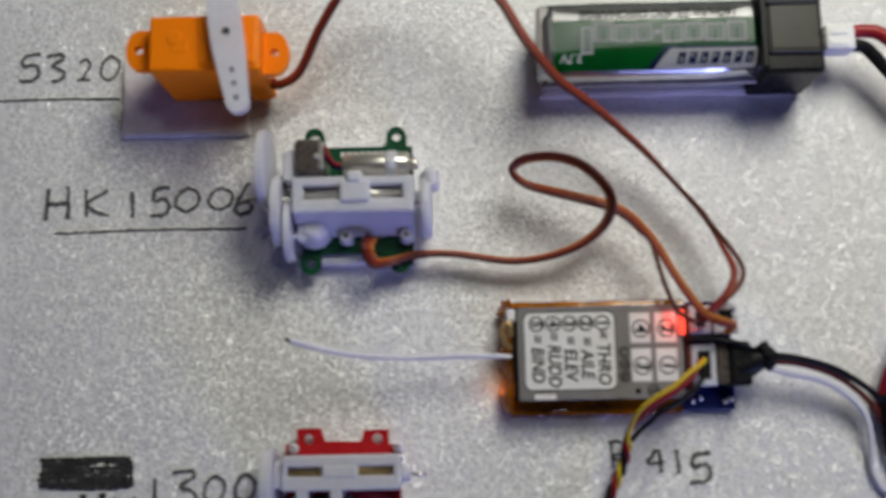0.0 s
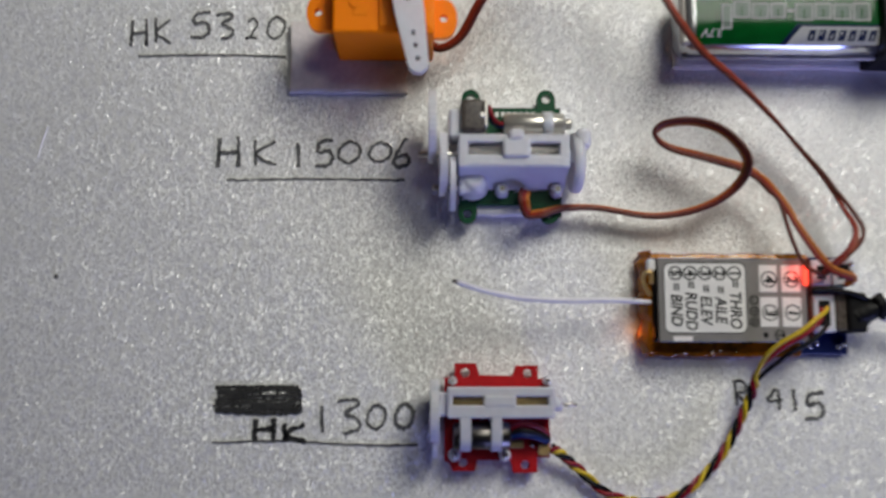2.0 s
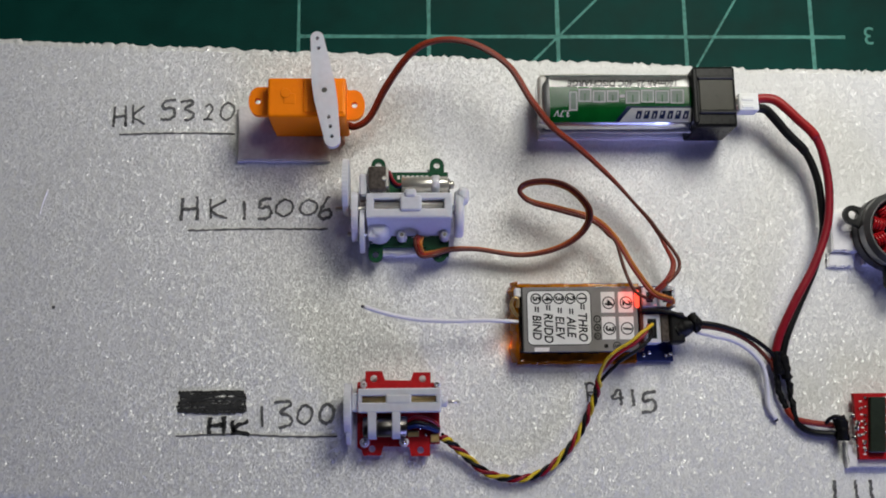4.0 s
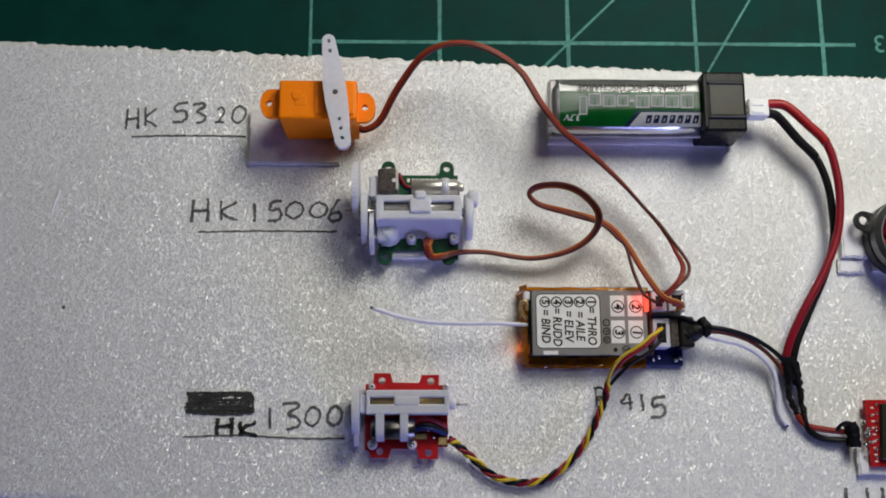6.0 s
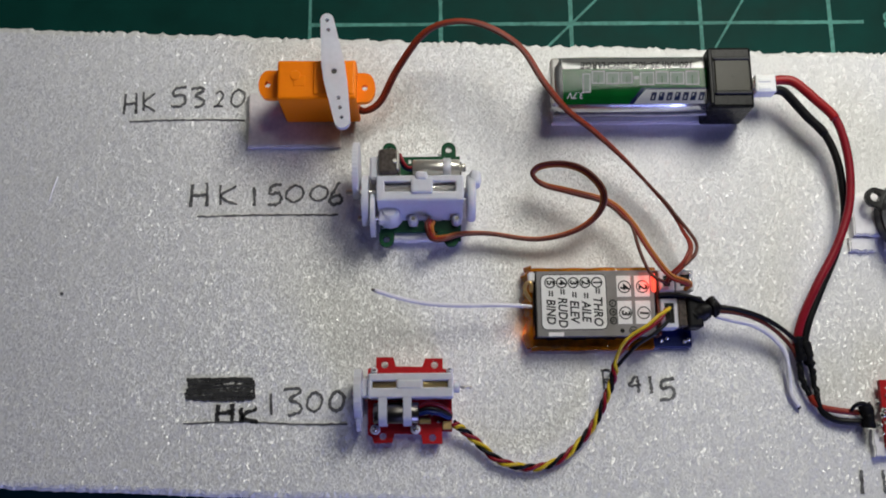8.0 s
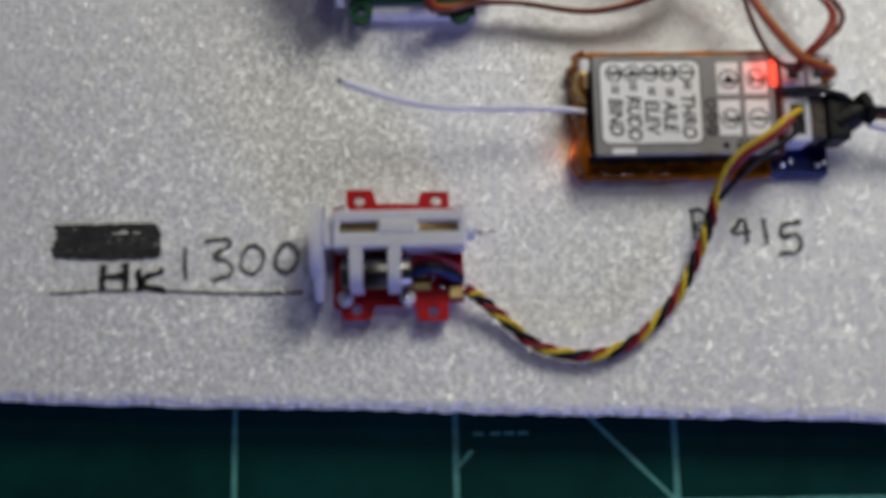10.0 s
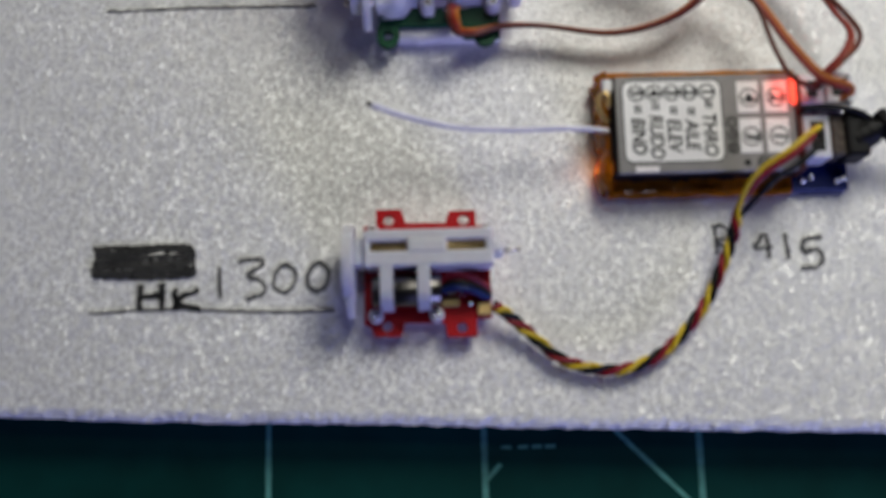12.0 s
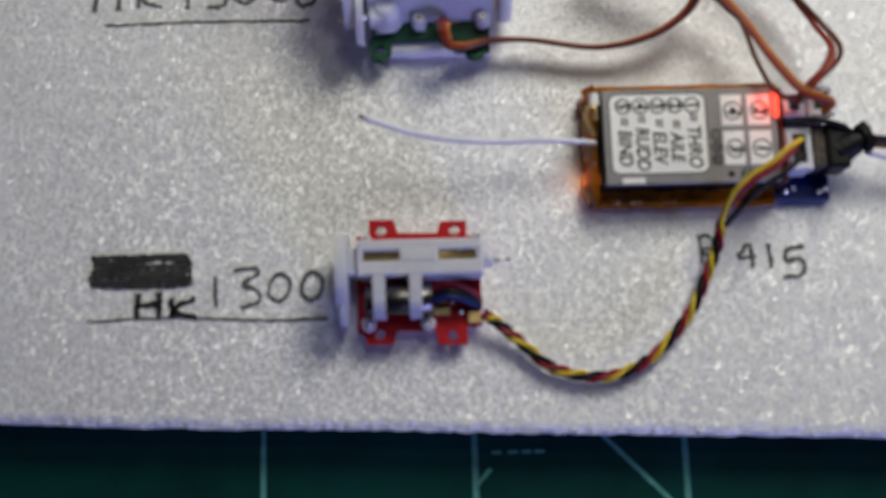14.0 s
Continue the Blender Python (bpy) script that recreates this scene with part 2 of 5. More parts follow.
def tube(bm, line, r, sides=8):
    rings = []
    up = Vector((0, 0, 1))
    for i, q in enumerate(line):
        d = (line[min(i + 1, len(line) - 1)] - line[max(i - 1, 0)]).normalized()
        side = d.cross(up)
        side = side.normalized() if side.length > 0.05 else d.orthogonal().normalized()
        top = side.cross(d)
        rings.append([bm.verts.new(q + (side * math.cos(k * math.tau / sides) + top * math.sin(k * math.tau / sides)) * r) for k in range(sides)])
    for lo, hi in zip(rings, rings[1:]):
        for k in range(sides):
            f = bm.faces.new((lo[k], lo[(k + 1) % sides], hi[(k + 1) % sides], hi[k]))
            f.smooth = True
    bm.faces.new(rings[0][::-1])
    bm.faces.new(rings[-1])
    return bm


def strands(line, count, gap, angles):
    """Lines side by side along a ribbon cable; angles: its turn about its own length, in degrees, from start to end (0: flat)."""
    out = [[] for _ in range(count)]
    for i, q in enumerate(line):
        d = (line[min(i + 1, len(line) - 1)] - line[max(i - 1, 0)]).normalized()
        side = d.cross(Vector((0, 0, 1)))
        side = side.normalized() if side.length > 0.05 else d.orthogonal().normalized()
        top = side.cross(d)
        s = i / (len(line) - 1) * (len(angles) - 1)
        k = min(int(s), len(angles) - 2)
        a = radians(angles[k] + (angles[k + 1] - angles[k]) * (s - k))
        for j in range(count):
            out[j].append(q + (side * math.cos(a) + top * math.sin(a)) * (j - (count - 1) / 2) * gap)
    return out


class Thing:
    """A top-level thing: an Empty at its base; parts are given in the world's millimetres."""

    def __init__(self, name, label, category, base, group="", kind=""):
        self.base = Vector(base)
        self.ob = tagged(new(name), label, category, group, kind)
        self.ob.empty_display_size = 0.005
        self.ob.location = self.base * MM

    def part(self, name, bm, mat, parent=None, label=""):
        me = bpy.data.meshes.new(name)
        bmesh.ops.recalc_face_normals(bm, faces=bm.faces[:])
        for v in bm.verts:
            v.co = (v.co - self.base) * MM
        bm.to_mesh(me)
        bm.free()
        me.materials.append(mat)
        ob = new(name, me)
        ob.parent = parent or self.ob
        return tagged(ob, label)

    def text(self, name, body, x, y, z, size, turn, mat, parent=None, squeeze=1.0, label="", bold=0.0, slant=0.0, curved=None):
        data = bpy.data.curves.new(name, "FONT")
        data.body, data.size, data.align_x, data.align_y, data.extrude = body, size * MM, "CENTER", "CENTER", 0.00002
        data.offset, data.shear = size * MM * bold, slant
        temp = bpy.data.objects.new(name, data)
        scene.collection.objects.link(temp)
        bpy.context.view_layer.update()
        me = bpy.data.meshes.new_from_object(temp.evaluated_get(bpy.context.evaluated_depsgraph_get()))
        bpy.data.objects.remove(temp)
        bpy.data.curves.remove(data)
        me.transform(Matrix.Translation((Vector((x, y, z)) - self.base) * MM) @ pose(0, 0, 0, 0, 0, turn) @ Matrix.Diagonal((squeeze, 1, 1, 1)))
        if curved:
            for v in me.vertices:
                v.co.z = (curved(v.co.y / MM + self.base.y) - self.base.z + (0.08 if v.co.z > (z - self.base.z) * MM else -0.02)) * MM
        me.materials.clear()
        me.materials.append(mat)
        ob = new(name, me)
        ob.parent = parent or self.ob
        return tagged(ob, label)


def bmnew():
    return bmesh.new()


def single(name, bm, mat, label, category, kind="", group=""):
    """A thing of one mesh, given in the world's millimetres."""
    me = bpy.data.meshes.new(name)
    bmesh.ops.recalc_face_normals(bm, faces=bm.faces[:])
    zs = min(v.co.z for v in bm.verts)
    mid = sum((v.co for v in bm.verts), Vector()) / len(bm.verts)
    base = Vector((mid.x, mid.y, zs))
    for v in bm.verts:
        v.co = (v.co - base) * MM
    bm.to_mesh(me)
    bm.free()
    me.materials.append(mat)
    ob = new(name, me)
    ob.location = base * MM
    return tagged(ob, label, category, group, kind)


# ---- room ----
def room():
    for name, dims in (("floor", (-1700, 1700, -1700, 1700, -770, -750)), ("ceiling", (-1700, 1700, -1700, 1700, 1700, 1720)),
                       ("wall_north", (-1700, 1700, 1700, 1720, -750, 1700)), ("wall_south", (-1700, 1700, -1720, -1700, -750, 1700)),
                       ("wall_east", (1700, 1720, -1700, 1700, -750, 1700)), ("wall_west", (-1720, -1700, -1700, 1700, -750, 1700))):
        single(name, box(bmnew(), *dims, bevel=0), PLASTER, "plain painted room surface", name.split("_")[0], "structure")
    desk = Thing("desk", "plain wooden desk under the cutting mat", "desk", (0, 0, -750))
    desk.part("tabletop", box(bmnew(), -600, 700, -400, 450, -33, -3, 2), DESK)
    for x in (-560, 660):
        for y in (-360, 410):
            desk.part("leg", box(bmnew(), x - 25, x + 25, y - 25, y + 25, -750, -33, 2), DESK)


room()


# ---- cutting mat ----
def cutting_mat():
    inch = 25.4
    mat = Thing("cutting_mat", "dark green cutting mat with pale teal inch grid lines", "cutting mat", (60, 0, -3))
    sheet = mat.part("sheet", box(bmnew(), -160, 290, -200, 210, -3, 0, 0.6, 2), MAT_GREEN)

    def line(x0, y0, x1, y1, w, z):
        d = Vector((x1 - x0, y1 - y0, 0)).normalized()
        s = Vector((-d.y, d.x, 0)) * w / 2
        n = max(2, int(math.hypot(x1 - x0, y1 - y0) / 3))
        bm = bmnew()
        rows = []
        for k in range(n + 1):
            q = Vector((x0, y0, z)).lerp(Vector((x1, y1, z)), k / n)
            u = s * random.uniform(0.82, 1.12)
            rows.append([bm.verts.new(q + u), bm.verts.new(q - u), bm.verts.new(q - u - Vector((0, 0, z + 0.1))), bm.verts.new(q + u - Vector((0, 0, z + 0.1)))])
        for a, b in zip(rows, rows[1:]):
            for k in range(4):
                bm.faces.new((a[k], a[(k + 1) % 4], b[(k + 1) % 4], b[k]))
        mat.part("grid_line", bm, MAT_LINE, sheet)

    for k in range(-1, 9):
        line(k * inch, -151, k * inch, 150, 0.75 if k > -1 else 0.6, 0.03)
    for y in (-150.4, -100.9, 0.1, 25.5, 50.9, 101.7):
        line(-inch, y, 82.8, y, 0.75, 0.04)
    line(11.0, -14.4, 75, 49.6, 0.5, 0.05)
    line(50.0, -10.6, 88, 52.5, 0.45, 0.05)
    line(inch, -100.9, 14.0, -89.5, 0.6, 0.05)
    line(0.2, -96.4, 1.9, -94.6, 0.5, 0.05)
    mat.text("number", "3", 87.6, 0.6, 0.04, 5.2, 180, MAT_LINE, sheet)
    # faint print that cannot be read
    for x in (2.0, 4.0, 5.6, 7.2):
        mat.part("print_bar", box(bmnew(), x, x + 1.2, -92.9, -92.5, 0.0, 0.04, 0), MAT_LINE, sheet)


cutting_mat()


# ---- foam sheet ----
def foam_back(x):
    return -6.2 - 0.0405 * (x - 2) - 0.00006 * (x - 2) ** 2 * (-1 if x > 0 else -0.4)


def foam_front(x):
    return -90.25 - 0.0415 * x + 0.00004 * x * x


def foam_sheet():
    rng = np.random.default_rng(4)
    nx, ny = 420, 142
    xs = np.linspace(-128, 150, nx)
    def blur(a):
        return (a + np.roll(a, 1, 0) + np.roll(a, -1, 0) + np.roll(a, 1, 1) + np.roll(a, -1, 1)) / 5
    dz = blur(rng.uniform(-0.3, 0.0, (nx, ny)))
    jx, jy = rng.uniform(-0.22, 0.22, (nx, ny)), rng.uniform(-0.22, 0.22, (nx, ny))
    rough = rng.uniform(-0.45, 0.35, nx) + 0.5 * np.interp(np.arange(nx), np.arange(0, nx + 9, 9), rng.uniform(-0.5, 0.5, len(np.arange(0, nx + 9, 9))))
    verts, faces = [], []
    for i, x in enumerate(xs):
        b, f = foam_back(x) + rough[i] * 0.8, foam_front(x) + rough[-i] * 0.35
        for j in range(ny):
            s = j / (ny - 1)
            edge = min(j, ny - 1 - j)
            drop = {0: 0.55, 1: 0.15}.get(edge, 0.0)
            verts.append(((x + jx[i, j]) * MM, (f + (b - f) * s + (jy[i, j] if edge else 0)) * MM, (TOP - 0.06 + dz[i, j] * 0.2 - drop) * MM))
    for i in range(nx - 1):
        for j in range(ny - 1):
            a = i * ny + j
            faces.append((a, a + ny, a + ny + 1, a + 1))
    rim = [i * ny for i in range(nx)] + [(nx - 1) * ny + j for j in range(1, ny)] + [i * ny + ny - 1 for i in range(nx - 2, -1, -1)] + [j for j in range(ny - 2, 0, -1)]
    first = len(verts)
    for k in rim:
        verts.append((verts[k][0], verts[k][1], 0.0001))
    m = len(rim)
    for k in range(m):
        faces.append((rim[k], first + k, first + (k + 1) % m, rim[(k + 1) % m]))
    faces.append(tuple(first + k for k in range(m)))
    me = bpy.data.meshes.new("foam_sheet")
    me.from_pydata(verts, [], faces)
    me.materials.append(FOAM)
    tagged(new("foam_sheet", me), "white bead foam sheet with glittering cells on the cutting mat", "foam sheet")


foam_sheet()


# ---- handwriting on the foam ----
GLYPHS = {
    "H": [[(0, 0), (0.04, 1)], [(0.02, 0.48), (0.75, 0.55)], [(0.78, 0.02), (0.74, 1.05)]],
    "K": [[(0.05, 0.02), (0.0, 1)], [(0.75, 0.95), (0.05, 0.42), (0.8, 0.0)]],
    "1": [[(0.3, 0.0), (0.22, 1)]],
    "3": [[(0.0, 0.95), (0.5, 1.0), (0.62, 0.85), (0.25, 0.6), (0.65, 0.38), (0.62, 0.12), (0.2, 0.0)]],
    "5": [[(0.75, 1.0), (0.2, 0.92), (0.12, 0.55), (0.55, 0.6), (0.72, 0.3), (0.5, 0.05), (0.0, 0.02)]],
    "2": [[(0.1, 0.75), (0.35, 0.85), (0.5, 0.6), (0.2, 0.15), (0.0, 0.1), (0.5, 0.1)]],
    "0": [[(0.35, 1.0), (0.08, 0.7), (0.02, 0.25), (0.3, 0.0), (0.62, 0.25), (0.66, 0.75), (0.35, 1.0)]],
    "6": [[(0.65, 1.05), (0.2, 0.5), (0.05, 0.12), (0.35, 0.0), (0.75, 0.15), (0.6, 0.42), (0.15, 0.3)]],
    "4": [[(0.45, 0.98), (0.0, 0.42), (0.75, 0.46)], [(0.55, 0.95), (0.62, 0.0)]],
    "R": [[(0.1, 0.0), (0.08, 1.0), (0.6, 0.9), (0.55, 0.55), (0.1, 0.5), (0.65, 0.02)], [(-0.1, 1.0), (0.4, 1.02)]],
}


def stroke(bm, line, w):
    """A drawn line: a low, uneven ridge of graphite."""
    rows = []
    for i, q in enumerate(line):
        d = line[min(i + 1, len(line) - 1)] - line[max(i - 1, 0)]
        s = Vector((-d.y, d.x, 0)).normalized() * w * 0.58
        j = Vector((random.uniform(-0.05, 0.05), random.uniform(-0.05, 0.05), 0))
        a, b = s * random.uniform(0.45, 1.25), s * random.uniform(0.45, 1.25)
        z = Vector((0, 0, TOP + 0.03 + q.z))
        rows.append([bm.verts.new(Vector((q.x, q.y, 0)) + j + a + z), bm.verts.new(Vector((q.x, q.y, 0)) + j - b + z),
                     bm.verts.new(Vector((q.x, q.y, TOP - 0.25)) + j - b), bm.verts.new(Vector((q.x, q.y, TOP - 0.25)) + j + a)])
    for a, b in zip(rows, rows[1:]):
        for k in range(4):
            bm.faces.new((a[k], a[(k + 1) % 4], b[(k + 1) % 4], b[k]))
    bm.faces.new(rows[0])
    bm.faces.new(rows[-1][::-1])


def handwriting(label, letters, underline=None):
    """letters: (character, x, y of its foot, width, height, pen)"""
    x, y = letters[0][1:3]
    note = Thing("handwritten_label", label, "handwriting", (x, y, TOP - 0.25))
    for ch, x, y, w, h, pen in letters:
        bm = bmnew()
        for raw in GLYPHS[ch]:
            pts = [(x + a * w, y + b * h, 0) for a, b in raw]
            stroke(bm, smooth_path(pts, 7 if len(pts) > 2 else 12), pen)
        note.part("letter", bm, MARKER if pen > 0.65 else INK)
    for (x0, y0), (x1, y1) in underline or ():
        bm = bmnew()
        stroke(bm, smooth_path([(x0, y0, 0), (x0 * 0.66 + x1 * 0.34, y0 + 0.2, 0), (x0 * 0.33 + x1 * 0.67, y1 + 0.12, 0), (x1, y1, 0)], 16), 0.32)
        note.part("underline", bm, INK)
    return note


handwriting("HK 5320 written in pencil on the foam, underlined", [
    ("H", -58.4, -20.2, 2.8, 4.0, 0.42), ("K", -55.0, -19.6, 2.8, 3.7, 0.38), ("5", -49.9, -18.8, 3.6, 3.9, 0.5), ("3", -46.3, -18.9, 3.6, 3.8, 0.5),
    ("2", -42.0, -19.1, 3.2, 3.8, 0.36), ("0", -38.9, -18.8, 3.6, 3.4, 0.4)], [((-57.3, -21.6), (-36.2, -21.5))])
handwriting("HK 15006 written in pencil on the foam, underlined", [
    ("H", -45.4, -37.9, 3.7, 4.3, 0.58), ("K", -40.3, -37.5, 3.9, 3.7, 0.45), ("1", -34.6, -37.7, 2.0, 3.4, 0.52), ("5", -31.6, -37.7, 3.3, 3.9, 0.55),
    ("0", -28.4, -37.1, 4.6, 3.2, 0.42), ("0", -24.0, -36.9, 4.6, 2.9, 0.4), ("6", -20.6, -37.6, 3.0, 4.0, 0.52)], [((-44.2, -39.7), (-18.9, -39.6))])
note = handwriting("HK 1300 in pencil beside a blacked-out word, underlined", [
    ("H", -39.3, -76.0, 3.4, 2.9, 0.72), ("K", -35.2, -76.3, 3.6, 2.6, 0.7), ("1", -30.6, -74.9, 2.0, 3.6, 0.42), ("3", -28.0, -75.1, 4.6, 4.6, 0.52),
    ("0", -23.9, -74.5, 3.7, 3.4, 0.45), ("0", -20.0, -74.4, 3.6, 3.5, 0.56)], [((-45.0, -76.3), (-16.9, -76.7))])


def blacked_out():
    for k in range(14):
        bm = bmnew()
        y = -68.85 - 0.265 * k
        q = 0.01 + 0.012 * ((k * 5) % 14)
        pts = [(-44.6 + random.uniform(-0.4, 0.4), y + random.uniform(-0.25, 0.25), q), (-41, y + random.uniform(-0.35, 0.35), q), (-37, y + random.uniform(-0.35, 0.35), q),
               (-33.1 + random.uniform(-0.6, 0.4) + (0.8 if k == 3 else 0), y + random.uniform(-0.1, 0.1), q)]
        stroke(bm, smooth_path(pts, 14), 0.5 if k in (0, 1, 12, 13) else 0.33)
        note.part("scribble_stroke", bm, MARKER)
    for x, lean in ((-44.4, 0.2), (-43.0, 2.2), (-40.6, -2.4), (-39.2, 2.6), (-36.0, -2.0), (-33.3, 0.3)):
        bm = bmnew()
        stroke(bm, smooth_path([(x, -69.0, 0.02), (x + lean * 0.5, -70.6, 0.03), (x + lean, -72.2, 0.02)], 10), 0.34)
        note.part("scribble_stroke", bm, MARKER)


blacked_out()
handwriting("R 415 written in pencil beside the receiver", [
    ("R", 27.3, -71.2, 2.6, 3.2, 0.36), ("4", 31.9, -71.9, 2.7, 3.0, 0.5), ("1", 35.2, -72.0, 1.7, 2.9, 0.55), ("5", 37.1, -73.2, 3.6, 3.7, 0.55)])
handwriting("Start of a pencilled note on the foam below the red board", [
    ("1", 71.4, -89.4, -2.4, 4.0, 0.6), ("1", 74.2, -89.4, 1.6, 4.0, 0.55), ("1", 76.9, -89.4, 1.6, 4.0, 0.5)])


def ring_points(x, y, r, a0=0, a1=360, n=10):
    return [(x + r * math.cos(radians(a0 + (a1 - a0) * k / n)), y + r * math.sin(radians(a0 + (a1 - a0) * k / n))) for k in range(n + 1)]


def pad(label, x0, x1, y0, y1, height, mat, ragged=0.25):
    """A square of foam tape with slightly ragged, rounded edges."""
    bm = bmnew()
    out = []
    for (ax, ay), (bx, by) in (((x0, y0), (x1, y0)), ((x1, y0), (x1, y1)), ((x1, y1), (x0, y1)), ((x0, y1), (x0, y0))):
        for k in range(9):
            t = k / 9
            wob = ragged * random.uniform(-0.5, 0.5) * (0 < k)
            out.append((ax + (bx - ax) * t + wob, ay + (by - ay) * t + wob))
    plate(bm, out, TOP - 0.1, TOP + height)
    edges = [e for e in bm.edges if all(v.co.z > TOP for v in e.verts) and e.calc_face_angle(0) > 0.8]
    bmesh.ops.bevel(bm, geom=edges, offset=min(0.25, height * 0.3), segments=2, affect="EDGES")
    return single("tape_pad", bm, mat, label, "adhesive pad", group="tape pads")


# ---- orange rotary servo ----
def orange_servo():
    z = TOP + 1.2
    pad("greyish translucent foam tape pad under the orange servo", -35.4, -18.6, -27.0, -16.6, 1.2, PAD)
    t = Thing("servo", "orange plastic rotary servo with a white horn on a tape pad", "servo", (-21.8, -18.6, z))
    bm = bmnew()
    box(bm, -28.4, -14.9, -22.5, -15.45, z, TOP + 13.2, 0.4, 2)
    t.part("case", bm, ORANGE)
    bm = bmnew()
    box(bm, -22.2, -15.3, -21.8, -15.9, TOP + 13.1, TOP + 13.5, 0.2, 2)
    t.part("gear_cover", bm, ORANGE)
    bm = bmnew()
    rod(bm, (-25.3, -18.3, TOP + 13.1), (-25.3, -18.3, TOP + 13.4), 0.9, 20, chamfer=0.2)
    box(bm, -25.6, -23.6, -20.2, -18.3, TOP + 13.1, TOP + 13.28, 0.08)
    t.part("moulded_mark", bm, ORANGE)
    for s, xa, xb in ((-1, -28.2, -30.4), (1, -15.0, -13.5)):
        bm = bmnew()
        cy = -18.75 if s < 0 else -19.45
        rr = 2.6 if s < 0 else 2.7
        out = [(xa, cy - rr), (xb, cy - rr)] if s > 0 else [(xa, cy + rr), (xb, cy + rr)]
        arc = ring_points(xb, cy, rr, -90, 90) if s > 0 else ring_points(xb, cy, rr, 90, 270)
        out = [(xa, out[0][1])] + [(xb + (px - xb) * 0.65, py) for px, py in arc] + [(xa, cy + rr if s > 0 else cy - rr)]
        plate(bm, out, TOP + 9.3, TOP + 10.4, [(xb + s * 0.1 - (0.2 if s > 0 else 0), cy, 0.55)])
        t.part("mounting_ear", bm, ORANGE)
    bm = bmnew()
    rod(bm, (-18.5, -18.5, TOP + 13.6), (-18.5, -18.5, TOP + 14.6), 1.9, 24, chamfer=0.2)
    t.part("output_boss", bm, ORANGE)
    # horn: a tapered two-ended arm with holes
    c, a, b = Vector((-18.45, -18.55)), Vector((-19.75, -9.15)), Vector((-17.0, -27.3))
    d = (a - b).normalized()
    s = Vector((-d.y, d.x))
    out = []
    for end, r, sign in ((a, 1.15, 1), (b, 1.35, -1)):
        base = math.degrees(math.atan2(d.y * sign, d.x * sign))
        out += ring_points(end.x, end.y, r, base - 90, base + 90, 10)
        mid = c
        out += [tuple(mid + s * sign * 1.95 + d * 1.6 * sign), tuple(mid + s * sign * 1.95 - d * 1.6 * sign)]
    holes = [tuple(a.lerp(c, k)) + (0.32,) for k in (0.01, 0.2)] + [tuple(b.lerp(c, k)) + (0.32,) for k in (0.06, 0.26, 0.45)] + [(c.x, c.y, 0.5)]
    bm = bmnew()
    plate(bm, out, TOP + 14.5, TOP + 15.7, holes)
    horn = t.part("horn", bm, WHITE_NYLON, None, "white nylon servo horn")
    bm = bmnew()
    rod(bm, (c.x, c.y, TOP + 14.5), (c.x, c.y, TOP + 15.5), 0.48, 14)
    t.part("screw", bm, DARK_STEEL, horn)
    for h in holes[:5]:
        bm = bmnew()
        rod(bm, (h[0], h[1], TOP + 14.45), (h[0], h[1], TOP + 14.9), 0.3, 10)
        t.part("hole_shade", bm, BLACK, horn)


orange_servo()


def ribbon_cable(name, label, line, mats, gap, r, angles, loose=()):
    """loose: (wire, share of the length at which it leaves the ribbon, its own way to the plug)"""
    base = Vector((line[len(line) // 2].x, line[len(line) // 2].y, TOP))
    t = Thing(name, label, "cable", base, "servo cables")
    for pts, (part_name, mat) in zip(strands(line, len(mats), gap, angles), mats):
        for wire, share, way in loose:
            if wire == part_name:
                pts = pts[:int(len(pts) * share)]
                pts += smooth_path([pts[-1]] + up(way), 7)[1:]
        t.part(part_name, tube(bmnew(), pts, r, 8), mat)
    return t


def up(points):
    return [(x, y, z + TOP) for x, y, z in points]


THREE = (("brown_wire", WIRE_BROWN), ("red_wire", WIRE_RUST), ("orange_wire", WIRE_ORANGE))


ribbon_cable("servo_cable", "brown, red and orange ribbon cable of the orange servo", smooth_path(up([
    (-15.2, -21.2, 4.5), (-13.6, -21.7, 5), (-11.0, -20.2, 6), (-7.9, -15.4, 9), (-3.3, -10.2, 12), (1.7, -8.4, 13), (7.6, -9.2, 13), (13.6, -12.8, 12),
    (17.5, -19.0, 11.5), (21.5, -23.6, 10), (26.2, -26.7, 8), (31.9, -31.4, 6), (36.2, -35.9, 5), (39.7, -40.3, 5), (41.3, -44.3, 6), (41.9, -47.6, 8), (40.6, -50.4, 8.8), (38.4, -52.6, 8), (38.0, -53.6, 6)]), 6),
    (("orange_wire", WIRE_DULL), ("red_wire", WIRE_RUST), ("brown_wire", WIRE_BROWN)), 0.52, 0.32, [35, 35, 35, 40, 40, 40, 40, 65, 85, 40, 20, 40],
    [("brown_wire", 0.74, [(42.7, -45.3, 6.5), (43.3, -47.5, 7.4), (42.6, -49.3, 8), (40.6, -51.2, 8.6), (38.9, -52.8, 7.4), (38.6, -53.4, 6)])])
